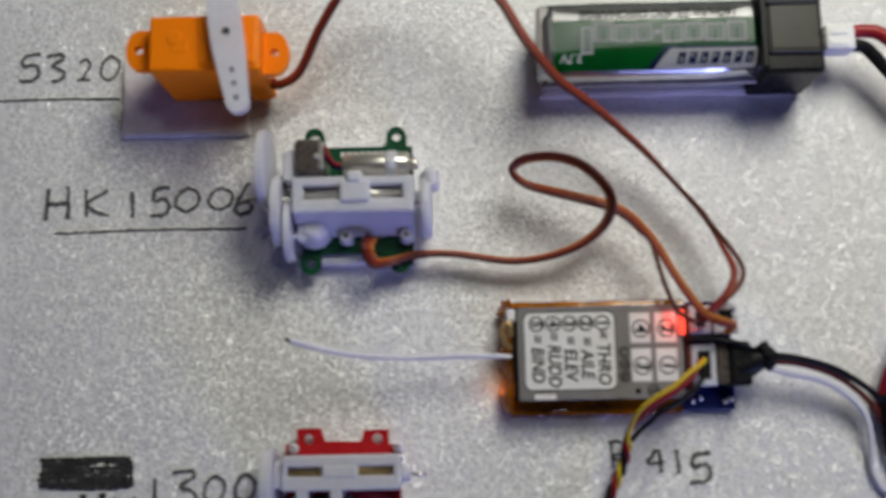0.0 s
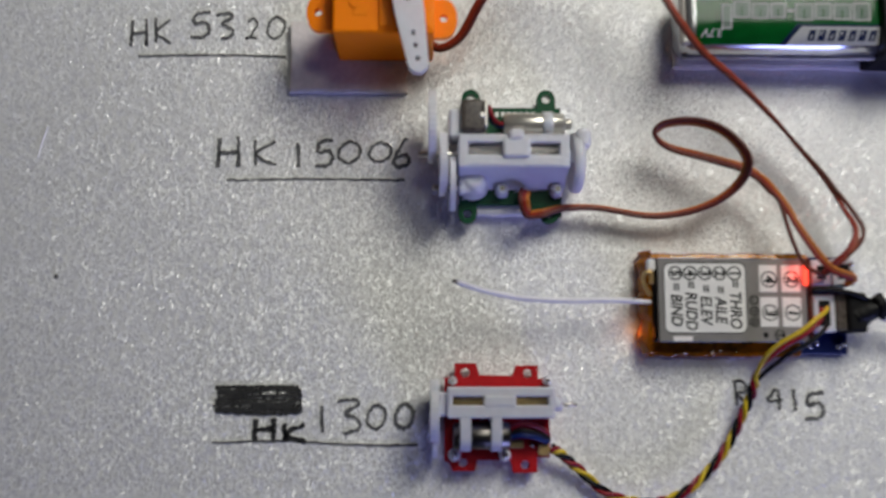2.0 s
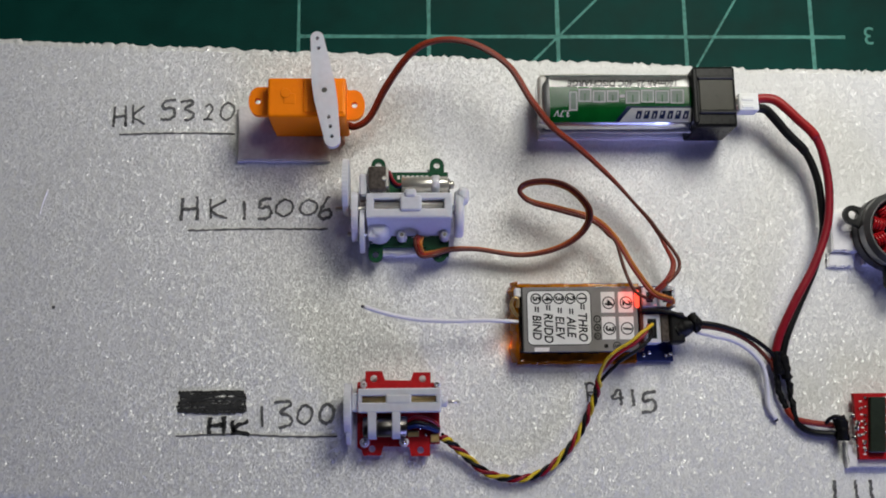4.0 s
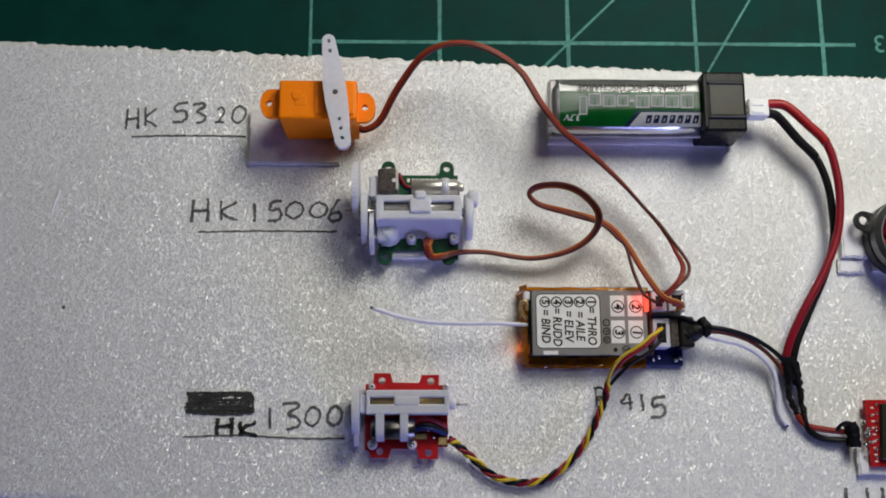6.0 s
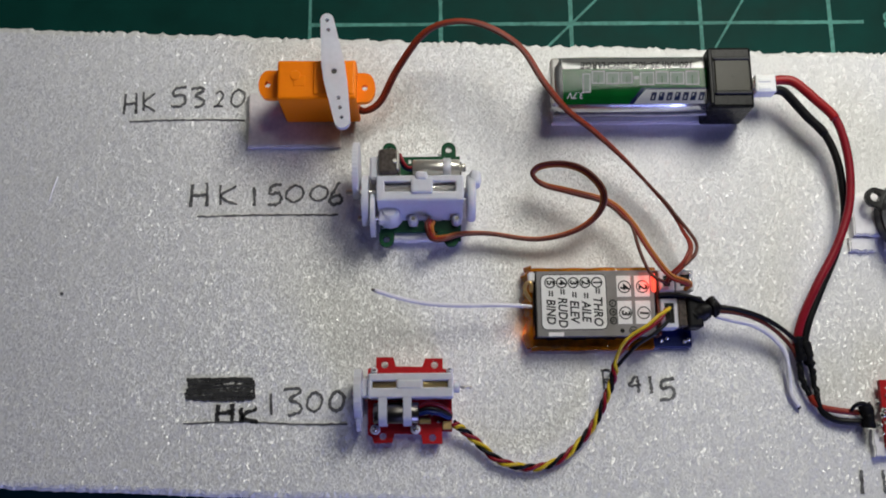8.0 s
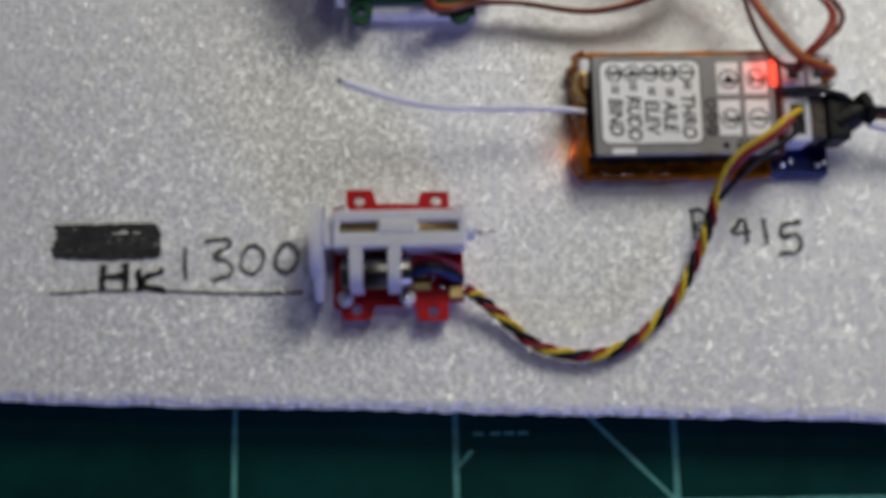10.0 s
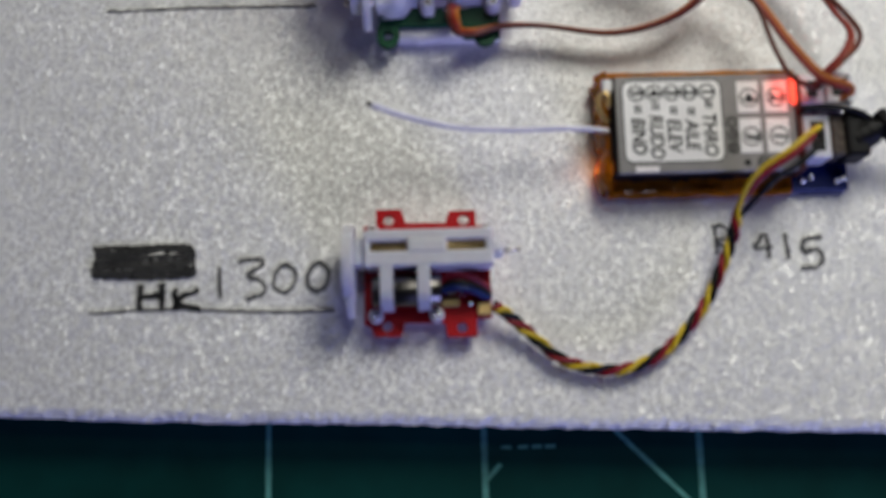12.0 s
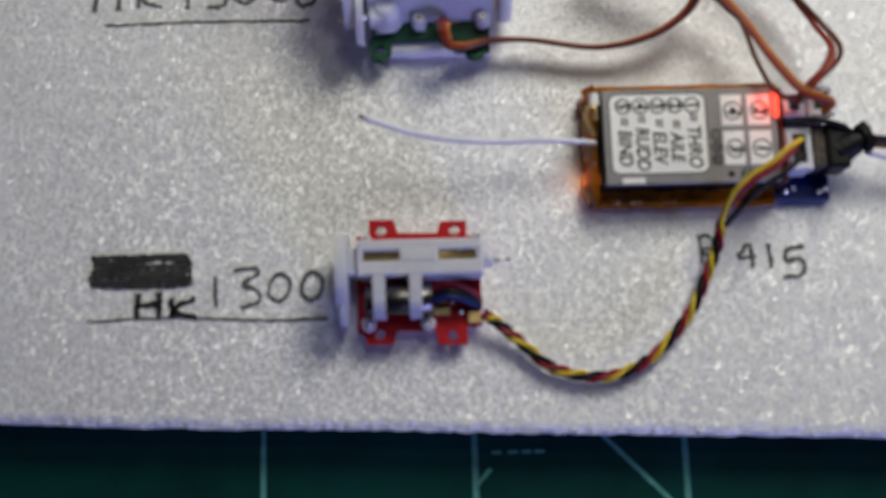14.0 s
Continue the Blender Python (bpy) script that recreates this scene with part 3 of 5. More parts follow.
ribbon_cable("servo_cable", "brown, red and orange ribbon cable of the green servo, looped", smooth_path(up([
    (-2.2, -41.9, 4.6), (-2.6, -43.4, 6.2), (-1.9, -45.2, 5.2), (0.2, -44.9, 3.8), (3.1, -44.1, 3.4), (8.1, -44.0, 3), (16.1, -45.1, 3), (22.8, -43.9, 4), (26.8, -41.3, 6), (27.4, -38.3, 9), (24.7, -34.7, 9), (21, -32.9, 8),
    (17.1, -32.9, 7), (15.7, -34.1, 6), (17.7, -35.7, 5), (23.1, -37.5, 6), (28.9, -39.4, 6), (32.5, -43.1, 6), (35.1, -48.3, 7), (38.0, -52.9, 8), (41.2, -54.2, 7.5), (41.3, -54.4, 6)]), 6),
    THREE[::-1], 0.52, 0.31, [10, 20, 45, 65, 60, 55, 65, 70, 65, 40, 25, 10, -25, -50],
    [("brown_wire", 0.80, [(32.6, -43.6, 6), (33.7, -48.4, 6.6), (35.1, -52.2, 7.2), (37.0, -53.5, 7.0), (38.2, -53.8, 6)])])


def pcb_outline(x0, x1, y0, y1, ears, er):
    """A board with rounded ears: ears as (x, side) with side 1 for the far edge and -1 for the near one."""
    far = sorted([x for x, s in ears if s > 0])
    near = sorted([x for x, s in ears if s < 0], reverse=True)
    out = [(x0, y1)]
    for x in far:
        out += [(x - er, y1)] + [(px, py) for px, py in ring_points(x, y1 + er * 1.05, er, 180, 0, 8)] + [(x + er, y1)]
    out += [(x1, y1), (x1, y0)]
    for x in near:
        out += [(x + er, y0)] + ring_points(x, y0 - er * 1.05, er, 0, -180, 8) + [(x - er, y0)]
    out.append((x0, y0))
    clean = []
    for q in out:
        if not clean or math.hypot(q[0] - clean[-1][0], q[1] - clean[-1][1]) > 0.02:
            clean.append(q)
    return clean[::-1]


# ---- green linear servo ----
def gear(t, name, x0, x1, y, z, r, teeth, mat, label=""):
    """A small toothed wheel whose axle runs along x."""
    bm = bmnew()
    rings = []
    for x in (x0, x1):
        ring = []
        for k in range(teeth * 4):
            q = r if k % 4 in (0, 1) else r * 0.995
            a = k * math.tau / (teeth * 4)
            ring.append(bm.verts.new((x, y + q * math.cos(a), z + q * math.sin(a))))
        rings.append(ring)
    n = teeth * 4
    for k in range(n):
        bm.faces.new((rings[0][k], rings[0][(k + 1) % n], rings[1][(k + 1) % n], rings[1][k]))
    bm.faces.new(rings[0])
    bm.faces.new(rings[1][::-1])
    return t.part(name, bm, mat, None, label)


def green_servo():
    pad("white foam tape pad under the green linear servo", -9.0, 3.2, -44.8, -29.0, 2.2, WHITE_PAD)
    t = Thing("linear_servo", "open linear servo, white nylon frame on a green board", "servo", (-4, -37, TOP + 2.2))
    z = TOP + 2.2
    ears = [(-9.6, 1), (1.0, 1), (-10.1, -1), (1.3, -1)]
    bm = bmnew()
    plate(bm, pcb_outline(-11.2, 3.0, -43.6, -29.8, ears, 1.3), z, z + 1.0, [(-9.6, -28.5, 0.6), (1.0, -28.5, 0.6), (-10.1, -44.9, 0.6), (1.3, -44.9, 0.6)])
    board = t.part("circuit_board", bm, PCB_GREEN, None, "dark green circuit board with drilled ears")
    bm = bmnew()
    box(bm, -1.3, 3.0, -45.3, -43.55, z, z + 0.97, 0.1)
    t.part("board_tab", bm, PCB_GREEN, board)
    for k in range(7):
        bm = bmnew()
        box(bm, -6.2 + k * 0.85, -5.7 + k * 0.85, -31.1, -30.4, z + 1.0, z + 1.04, 0)
        t.part("print_bar", bm, WHITE_LABEL, board)
    for (x0, y0), (x1, y1) in (((-11.0, -42.9), (-8.2, -42.7)), ((-8.2, -42.7), (-7.2, -41.4)), ((-6.0, -42.6), (-4.6, -42.6)), ((-3.6, -41.8), (-0.4, -41.6))):
        bm = bmnew()
        tube(bm, [Vector((x0, y0, z + 1.02)), Vector((x1, y1, z + 1.02))], 0.07, 6)
        t.part("printed_line", bm, WHITE_LABEL, board)
    h = TOP + 9.2
    # frame round the screw: rails, end posts and a curved flank
    bm = bmnew()
    box(bm, -11.6, 3.4, -36.2, -35.0, TOP + 5.2, h, 0.2)
    t.part("rail", bm, WHITE_NYLON)
    bm = bmnew()
    box(bm, -11.6, 3.4, -39.6, -37.75, TOP + 5.2, h, 0.5, 3)
    t.part("rail", bm, WHITE_NYLON)
    for x0, x1 in ((-11.6, -10.2), (2.0, 3.4)):
        bm = bmnew()
        box(bm, x0, x1, -39.58, -35.02, z + 1, h - 0.02, 0.2)
        t.part("end_post", bm, WHITE_NYLON)
    bm = bmnew()
    prof = [(-39.5, h - 0.5), (-39.95, h - 1.6), (-40.5, h - 3.2), (-41.6, z + 1.2), (-39.3, z + 1.2)]
    for x in (-11.4, 3.3):
        ring = [bm.verts.new((x, y, zz)) for y, zz in prof]
        if x < 0:
            first = ring
    for k in range(5):
        bm.faces.new((first[k], first[(k + 1) % 5], ring[(k + 1) % 5], ring[k]))
    bm.faces.new(first)
    bm.faces.new(ring[::-1])
    t.part("flank", bm, WHITE_NYLON)
    bm = bmnew()
    rod(bm, (-9.4, -41.2, z + 1), (-9.4, -40.6, h - 2.3), 2.2, 24, 1.7, 0.7)
    box(bm, -11.4, -9.2, -42.6, -39.4, z + 1, h - 2.6, 0.5, 2)
    t.part("gear_hump", bm, WHITE_NYLON)
    for x in (-5.4, 2.2):
        bm = bmnew()
        rod(bm, (x, -41.9, z + 1), (x, -41.7, z + 3.1), 0.95, 18, 0.8, 0.25)
        boss = t.part("screw_boss", bm, WHITE_NYLON)
        bm = bmnew()
        rod(bm, (x, -41.7, z + 3.0), (x, -41.7, z + 3.14), 0.34, 12)
        t.part("screw", bm, DARK_STEEL, boss)
    bm = bmnew()
    rod(bm, (-10.3, -36.95, h - 1.4), (2.1, -36.95, h - 1.4), 0.6, 16)
    t.part("lead_screw", bm, STEEL, None, "bright steel lead screw")
    bm = bmnew()
    box(bm, -10.1, 1.9, -37.8, -36.15, TOP + 4.6, TOP + 5.6, 0)
    t.part("dark_channel", bm, BLACK)
    bm = bmnew()
    box(bm, -5.7, -1.9, -38.3, -35.5, h - 1.6, h + 0.5, 0.4, 2)
    slider = t.part("slider", bm, WHITE_NYLON, None, "white nylon slider on the screw")
    bm = bmnew()
    box(bm, -4.9, -2.8, -36.0, -34.4, h - 0.8, h + 0.8, 0.5, 2)
    t.part("slider_lug", bm, WHITE_NYLON, slider)
    # motor with its clamp and leads
    bm = bmnew()
    rod(bm, (-5.4, -33.2, TOP + 7.4), (2.9, -33.2, TOP + 7.4), 1.45, 28, chamfer=0.25)
    rod(bm, (2.8, -33.2, TOP + 7.4), (3.9, -33.2, TOP + 7.4), 0.75, 18, chamfer=0.2)
    t.part("motor", bm, STEEL, None, "small bright steel motor can")
    bm = bmnew()
    rod(bm, (-0.1, -33.2, TOP + 7.4), (1.3, -33.2, TOP + 7.4), 1.7, 28, chamfer=0.15)
    box(bm, -0.1, 1.3, -35.0, -31.4, z + 1, TOP + 7.4, 0.15)
    t.part("motor_clamp", bm, WHITE_NYLON)
    bm = bmnew()
    box(bm, -5.4, 3.2, -34.8, -31.5, z + 1, TOP + 5.7, 0.2)
    t.part("motor_cradle", bm, BLACK)
    bm = bmnew()
    box(bm, -11.3, -7.9, -34.9, -30.2, z + 1, TOP + 9.6, 0.6, 2)
    t.part("potentiometer", bm, SMOKE, None, "smoky metal-rimmed square sensor block")
    bm = bmnew()
    box(bm, -8.2, -7.6, -34.2, -30.6, z + 1, TOP + 9.7, 0.2)
    rod(bm, (-8.4, -32.6, TOP + 9.3), (-8.4, -32.6, TOP + 9.9), 0.4, 12, chamfer=0.1)
    t.part("metal_rim", bm, STEEL)
    bm = bmnew()
    box(bm, -12.8, -11.2, -35.4, -31.4, TOP + 4, TOP + 8.6, 0.3)
    t.part("side_block", bm, WHITE_NYLON)
    for off, m, nm in ((0, WIRE_RED, "red_lead"), (0.5, WIRE_BLACK, "black_lead"), (0.9, PCB_BLUE, "blue_lead")):
        bm = bmnew()
        tube(bm, smooth_path([(-7.5, -31.2 - off, TOP + 9.3 - off), (-7.0, -32.6 - off * 0.6, TOP + 9.2 - off), (-6.2, -33.4 - off * 0.4, TOP + 8.6 - off * 0.4), (-5.2, -33.3 - off * 0.4, TOP + 8.1)], 5), 0.28, 8)
        t.part(nm, bm, m)
    # gear train on the end
    gear(t, "gear", -15.6, -14.6, -33.6, TOP + 7.2, 5.0, 40, WHITE_NYLON)
    gear(t, "gear", -14.1, -13.0, -38.6, TOP + 5.9, 4.4, 36, WHITE_NYLON)
    gear(t, "gear", -12.7, -11.9, -41.0, TOP + 5.2, 3.9, 32, WHITE_NYLON)
    bm = bmnew()
    rod(bm, (-17.0, -37.4, TOP + 7.0), (-11.5, -37.4, TOP + 7.0), 0.4, 12, chamfer=0.1)
    t.part("axle", bm, STEEL)
    bm = bmnew()
    rod(bm, (-15.0, -41.6, TOP + 5.2), (-11.5, -41.6, TOP + 5.2), 0.4, 12, chamfer=0.1)
    t.part("axle", bm, STEEL)
    bm = bmnew()
    rod(bm, (3.2, -37.5, TOP + 6.6), (4.8, -37.5, TOP + 6.6), 0.9, 16, chamfer=0.15)
    t.part("push_rod", bm, WHITE_NYLON)
    bm = bmnew()
    rod(bm, (4.0, -38.1, TOP + 5.2), (5.5, -38.1, TOP + 5.2), 4.2, 40, chamfer=0.3)
    box(bm, 4.4, 6.5, -36.6, -33.8, TOP + 5.0, TOP + 8.6, 0.8, 3)
    t.part("end_plate", bm, WHITE_NYLON)


green_servo()


# ---- red linear servo ----
def red_servo():
    t = Thing("linear_servo", "small linear servo, white nylon frame on a red board", "servo", (-6, -73, TOP))
    z = TOP + 1.2
    bm = bmnew()
    out = [(-12.6, -79.0), (-13.3, -78.6), (-13.3, -67.4), (-11.9, -67.4), (-11.9, -65.5), (-9.0, -65.5), (-8.5, -67.1), (-4.0, -67.2), (-3.5, -65.8), (-0.5, -65.8), (-0.5, -67.6),
           (1.0, -67.6), (1.0, -78.2), (-0.7, -78.2), (-0.7, -80.2), (-4.0, -80.2), (-4.3, -78.6), (-8.8, -78.5), (-9.2, -80.0), (-12.2, -80.0)]
    plate(bm, out, z, z + 1.0, [(-10.45, -66.8, 0.62), (-1.9, -66.9, 0.62), (-10.75, -78.9, 0.6), (-2.35, -79.2, 0.6)])
    board = t.part("circuit_board", bm, PCB_RED, None, "red circuit board with square drilled tabs")
    bm = bmnew()
    box(bm, -11.8, 0.8, -77.6, -68.0, TOP - 0.1, z + 0.05, 0.2)
    t.part("tape_base", bm, WHITE_PAD)
    bm = bmnew()
    box(bm, -0.6, 0.9, -77.9, -76.5, z + 1, z + 1.5, 0.12)
    t.part("gold_pad", bm, GOLD, board)
    for x, y in ((-1.4, -76.6), (-2.4, -75.4), (-0.5, -75.3)):
        bm = bmnew()
        rod(bm, (x, y, z + 1), (x, y, z + 1.6), 0.42, 10, 0.25, 0.1)
        t.part("solder_joint", bm, SOLDER, board)
    for x0, x1, y0, y1 in ((-4.6, -2.6, -76.9, -75.9), (-4.2, -3.0, -75.5, -74.9)):
        bm = bmnew()
        box(bm, x0, x1, y0, y1, z + 1, z + 1.7, 0.1)
        t.part("chip", bm, BRASS, board)
    h = TOP + 6.8
    bm = bmnew()
    box(bm, -13.0, 1.2, -70.0, -68.7, z + 1, h, 0.2)
    t.part("rail", bm, WHITE_NYLON)
    bm = bmnew()
    box(bm, -13.0, 1.2, -72.8, -71.1, z + 1, h, 0.2)
    t.part("rail", bm, WHITE_NYLON)
    for x0, x1 in ((-13.0, -12.3), (0.3, 1.2)):
        bm = bmnew()
        box(bm, x0, x1, -72.7, -68.8, z + 1, h - 0.05, 0.2)
        t.part("end_post", bm, WHITE_NYLON)
    bm = bmnew()
    rod(bm, (-12.4, -70.5, h - 1.2), (0.4, -70.5, h - 1.2), 0.66, 14)
    t.part("lead_screw", bm, BRASS, None, "brass coloured lead screw")
    bm = bmnew()
    box(bm, -12.3, 0.3, -71.2, -69.9, z + 1, h - 2.0, 0)
    t.part("dark_channel", bm, BLACK)
    bm = bmnew()
    box(bm, -8.3, -3.9, -71.4, -69.7, h - 1.9, h + 0.12, 0.35, 2)
    t.part("slider", bm, WHITE_NYLON, None, "white nylon slider on the screw")
    gear(t, "gear", -15.3, -14.1, -72.0, TOP + 4.6, 4.3, 36, WHITE_NYLON)
    bm = bmnew()
    box(bm, -14.2, -12.9, -72.6, -69.4, TOP + 2.4, TOP + 5.8, 0.3)
    t.part("gear_hub", bm, WHITE_NYLON)
    gear(t, "gear", -15.0, -14.3, -75.2, TOP + 3.6, 2.9, 28, WHITE_NYLON)
    bm = bmnew()
    rod(bm, (1.1, -70.9, h - 1.4), (2.3, -71.0, h - 1.4), 1.0, 18, chamfer=0.15)
    t.part("bush", bm, WHITE_NYLON)
    bm = bmnew()
    rod(bm, (2.0, -71.0, h - 1.4), (4.3, -71.1, h - 1.4), 0.26, 10)
    t.part("pin", bm, STEEL)
    bm = bmnew()
    rod(bm, (-12.2, -75.2, TOP + 4.4), (-4.6, -75.2, TOP + 4.4), 1.75, 28, chamfer=0.2)
    t.part("motor", bm, DARK_STEEL, None, "dark steel motor can")
    for x in (-10.6, -6.5):
        bm = bmnew()
        arc = [(-72.6, h - 0.05), (-74.2, h - 0.1)] + [(-75.2 - 2.05 * math.sin(radians(q)), TOP + 4.4 + 2.15 * math.cos(radians(q))) for q in range(5, 96, 10)] + [(-77.3, z + 1), (-72.6, z + 1)]
        ends = [[bm.verts.new((x + e, y, q)) for y, q in arc] for e in (-0.7, 0.7)]
        for k in range(len(arc)):
            bm.faces.new((ends[0][k], ends[0][(k + 1) % len(arc)], ends[1][(k + 1) % len(arc)], ends[1][k]))
        bm.faces.new(ends[0])
        bm.faces.new(ends[1][::-1])
        bmesh.ops.bevel(bm, geom=[e for e in bm.edges if e.calc_face_angle(0) > 0.8], offset=0.12, segments=2, affect="EDGES")
        t.part("motor_clamp", bm, WHITE_NYLON)
    for x, y in ((-12.0, -77.8), (-5.2, -77.8), (-12.2, -67.9), (0.7, -67.9)):
        bm = bmnew()
        rod(bm, (x, y, z + 0.6), (x, y, z + 2.2), 0.85 if y < -70 else 0.6, 16, chamfer=0.2)
        post = t.part("screw_boss", bm, WHITE_NYLON)
        bm = bmnew()
        rod(bm, (x, y, z + 2.1), (x, y, z + 2.6), 0.5 if y < -70 else 0.3, 14, 0.3, 0.15)
        t.part("screw", bm, SOLDER, post)
    for dy, m, nm in ((0, WIRE_RED, "red_lead"), (-0.9, WIRE_BLACK, "black_lead"), (-1.5, PCB_BLUE, "blue_lead")):
        bm = bmnew()
        tube(bm, smooth_path([(-4.6, -74.3 + dy * 0.7, TOP + 4.4), (-3.0, -73.6 + dy, TOP + 4.9), (-1.2, -73.9 + dy, TOP + 4.6), (0.5, -74.8 + dy * 0.8, TOP + 3.2), (0.8, -75.6, TOP + 2.4)], 6), 0.36, 8)
        t.part(nm, bm, m)
    # pigtail twisted from three wires
    core = smooth_path(up([(1.2, -76.9, 2.6), (2.5, -77.7, 2.4), (5.0, -79.8, 1.6), (8.6, -82.9, 1.4), (12.6, -84.2, 1.4), (16.5, -84.1, 1.4), (20.1, -82.5, 1.4), (23.2, -79.7, 1.4),
                           (25.6, -76.6, 1.5), (27.3, -73.0, 2.2), (28.5, -69.8, 3.2), (29.1, -66.8, 4.8), (31.0, -63.9, 7.6), (34.2, -61.8, 8.8), (36.8, -59.6, 8.4), (37.9, -58.4, 6.5)]), 14)
    turns = 13.0
    w = Thing("servo_cable", "twisted red, black and yellow pigtail of the red servo", "cable", (15, -80, TOP), "servo cables")
    for j, (nm, m) in enumerate((("red_wire", WIRE_RED), ("black_wire", WIRE_BLACK), ("yellow_wire", WIRE_YELLOW))):
        pts = []
        for i, q in enumerate(core):
            d = (core[min(i + 1, len(core) - 1)] - core[max(i - 1, 0)]).normalized()
            side = d.cross(Vector((0, 0, 1))).normalized()
            s = i / (len(core) - 1)
            a = j * math.tau / 3 + turns * math.tau * min(s, 0.72) * 0.8 + 0.6
            spread = 0.4 if s < 0.72 else 0.4 + 0.3 * math.sin((s - 0.72) / 0.28 * math.pi)
            part_way = max(0.0, min(1.0, (s - 0.70) / 0.08)) * max(0.0, min(1.0, (0.99 - s) / 0.08))
            twist = (side * math.cos(a) + side.cross(d) * math.sin(a)) * spread
            pts.append(q + twist * (1 - part_way) + side * (0.0, 1.15, -0.62)[j] * part_way)
        w.part(nm, tube(bmnew(), pts, 0.32, 8), m)


red_servo()


# ---- receiver ----
def receiver():
    t = Thing("receiver", "small radio receiver, grey printed label, amber film and red lamp", "radio receiver", (29, -57, TOP))
    bm = bmnew()
    box(bm, 15.2, 43.0, -64.2, -50.6, TOP, TOP + 1.2, 0.15)
    t.part("lower_board", bm, PCB_BLUE, None, "dark blue circuit board")
    bm = bmnew()
    box(bm, 15.3, 36.4, -62.6, -51.0, TOP + 1.2, TOP + 4.3, 0.25)
    t.part("component_block", bm, BLACK)
    # crinkled amber film wrapped round three sides
    bm = bmnew()
    rows = []
    n = 46
    for i in range(n + 1):
        x = 14.9 + 21.4 * i / n
        w = 0.05 * math.sin(i * 0.6) + random.uniform(-0.03, 0.03)
        rows.append([bm.verts.new((x, y + w * k, TOP + zz + random.uniform(-0.05, 0.05))) for k, (y, zz) in enumerate(((-64.35, 0.05), (-64.6, 0.6), (-64.5, 1.3), (-64.1, 1.5), (-63.4, 1.45), (-62.6, 1.5)))])
    for a, b in zip(rows, rows[1:]):
        for k in range(5):
            bm.faces.new((a[k], b[k], b[k + 1], a[k + 1]))
    bmesh.ops.solidify(bm, geom=bm.faces[:], thickness=0.08)
    film = t.part("film_front", bm, AMBER, None, "crinkled amber film")
    bm = bmnew()
    rows = []
    for i in range(n + 1):
        x = 14.9 + 21.6 * i / n
        w = 0.05 * math.sin(i * 0.5) + random.uniform(-0.02, 0.02)
        rows.append([bm.verts.new((x, y + w, TOP + zz)) for y, zz in ((-50.35, 0.05), (-50.25, 1.2), (-50.4, 3.6), (-50.65, 4.5), (-51.25, 4.75))])
    for a, b in zip(rows, rows[1:]):
        for k in range(4):
            bm.faces.new((a[k], b[k], b[k + 1], a[k + 1]))
    bmesh.ops.solidify(bm, geom=bm.faces[:], thickness=0.08)
    t.part("film_back", bm, AMBER, None, "amber film folded over the far edge")
    bm = bmnew()
    rows = []
    for i in range(19):
        y = -50.0 - 14.2 * i / 18
        bulge = 0.9 * math.sin(i * 0.9) * 0.3 + random.uniform(-0.38, 0.38) + (0.5 if 1 < i < 17 else 0)
        rows.append([bm.verts.new((15.1 - d - bulge * k * 0.8, y, TOP + zz + random.uniform(-0.08, 0.08))) for d, zz, k in ((0.1, 0.05, 0.3), (0.8, 0.6, 0.9), (1.0, 1.4, 1), (0.7, 2.4, 0.8), (0.35, 3.2, 0.5), (0.0, 3.7, 0))])
    for a, b in zip(rows, rows[1:]):
        for k in range(5):
            bm.faces.new((a[k], b[k], b[k + 1], a[k + 1]))
    bmesh.ops.solidify(bm, geom=bm.faces[:], thickness=0.08)
    t.part("film_end", bm, AMBER, None, "crumpled glossy amber film at the aerial end")
    bm = bmnew()
    box(bm, 14.2, 14.7, -61.8, -60.4, TOP + 1.0, TOP + 1.8, 0.1)
    t.part("orange_led", bm, LED_AMBER)
    bm = bmnew()
    box(bm, 14.4, 15.6, -53.0, -51.3, TOP + 3.6, TOP + 4.7, 0.25)
    t.part("white_tape_corner", bm, WHITE_PAD)
    # gold loop added to imitate the bright gold glint on the film
    bm = bmnew()
    tube(bm, smooth_path(up([(15.0, -56.2, 3.6), (14.3, -55.4, 4.2), (13.8, -54.2, 4.5), (14.2, -53.2, 4.7), (14.9, -53.4, 4.8), (14.9, -54.8, 4.6)]), 6), 0.32, 8)
    t.part("gold_glint_loop", bm, GOLD, None, "small gold loop added for the glint at the aerial end")
    # label
    z = TOP + 5.2
    bm = bmnew()
    box(bm, 15.7, 36.0, -62.7, -51.3, TOP + 4.5, z, 0.12)
    label = t.part("label_plate", bm, GREY_LABEL, None, "grey glossy printed label")
    bm = bmnew()
    r = 0.9
    out = ring_points(26.75, -52.9, r, 0, 90, 4) + ring_points(17.45, -52.9, r, 90, 180, 4) + ring_points(17.45, -60.5, r, 180, 270, 4) + ring_points(26.75, -60.5, r, 270, 360, 4)
    plate(bm, out, z - 0.05, z + 0.05)
    panel = t.part("white_panel", bm, WHITE_LABEL, label)
    bm = bmnew()
    r = 1.05
    out = ring_points(26.75, -52.9, r, 0, 90, 4) + ring_points(17.45, -52.9, r, 90, 180, 4) + ring_points(17.45, -60.5, r, 180, 270, 4) + ring_points(26.75, -60.5, r, 270, 360, 4)
    plate(bm, out, z - 0.05, z + 0.025)
    t.part("panel_outline", bm, PRINT, label)
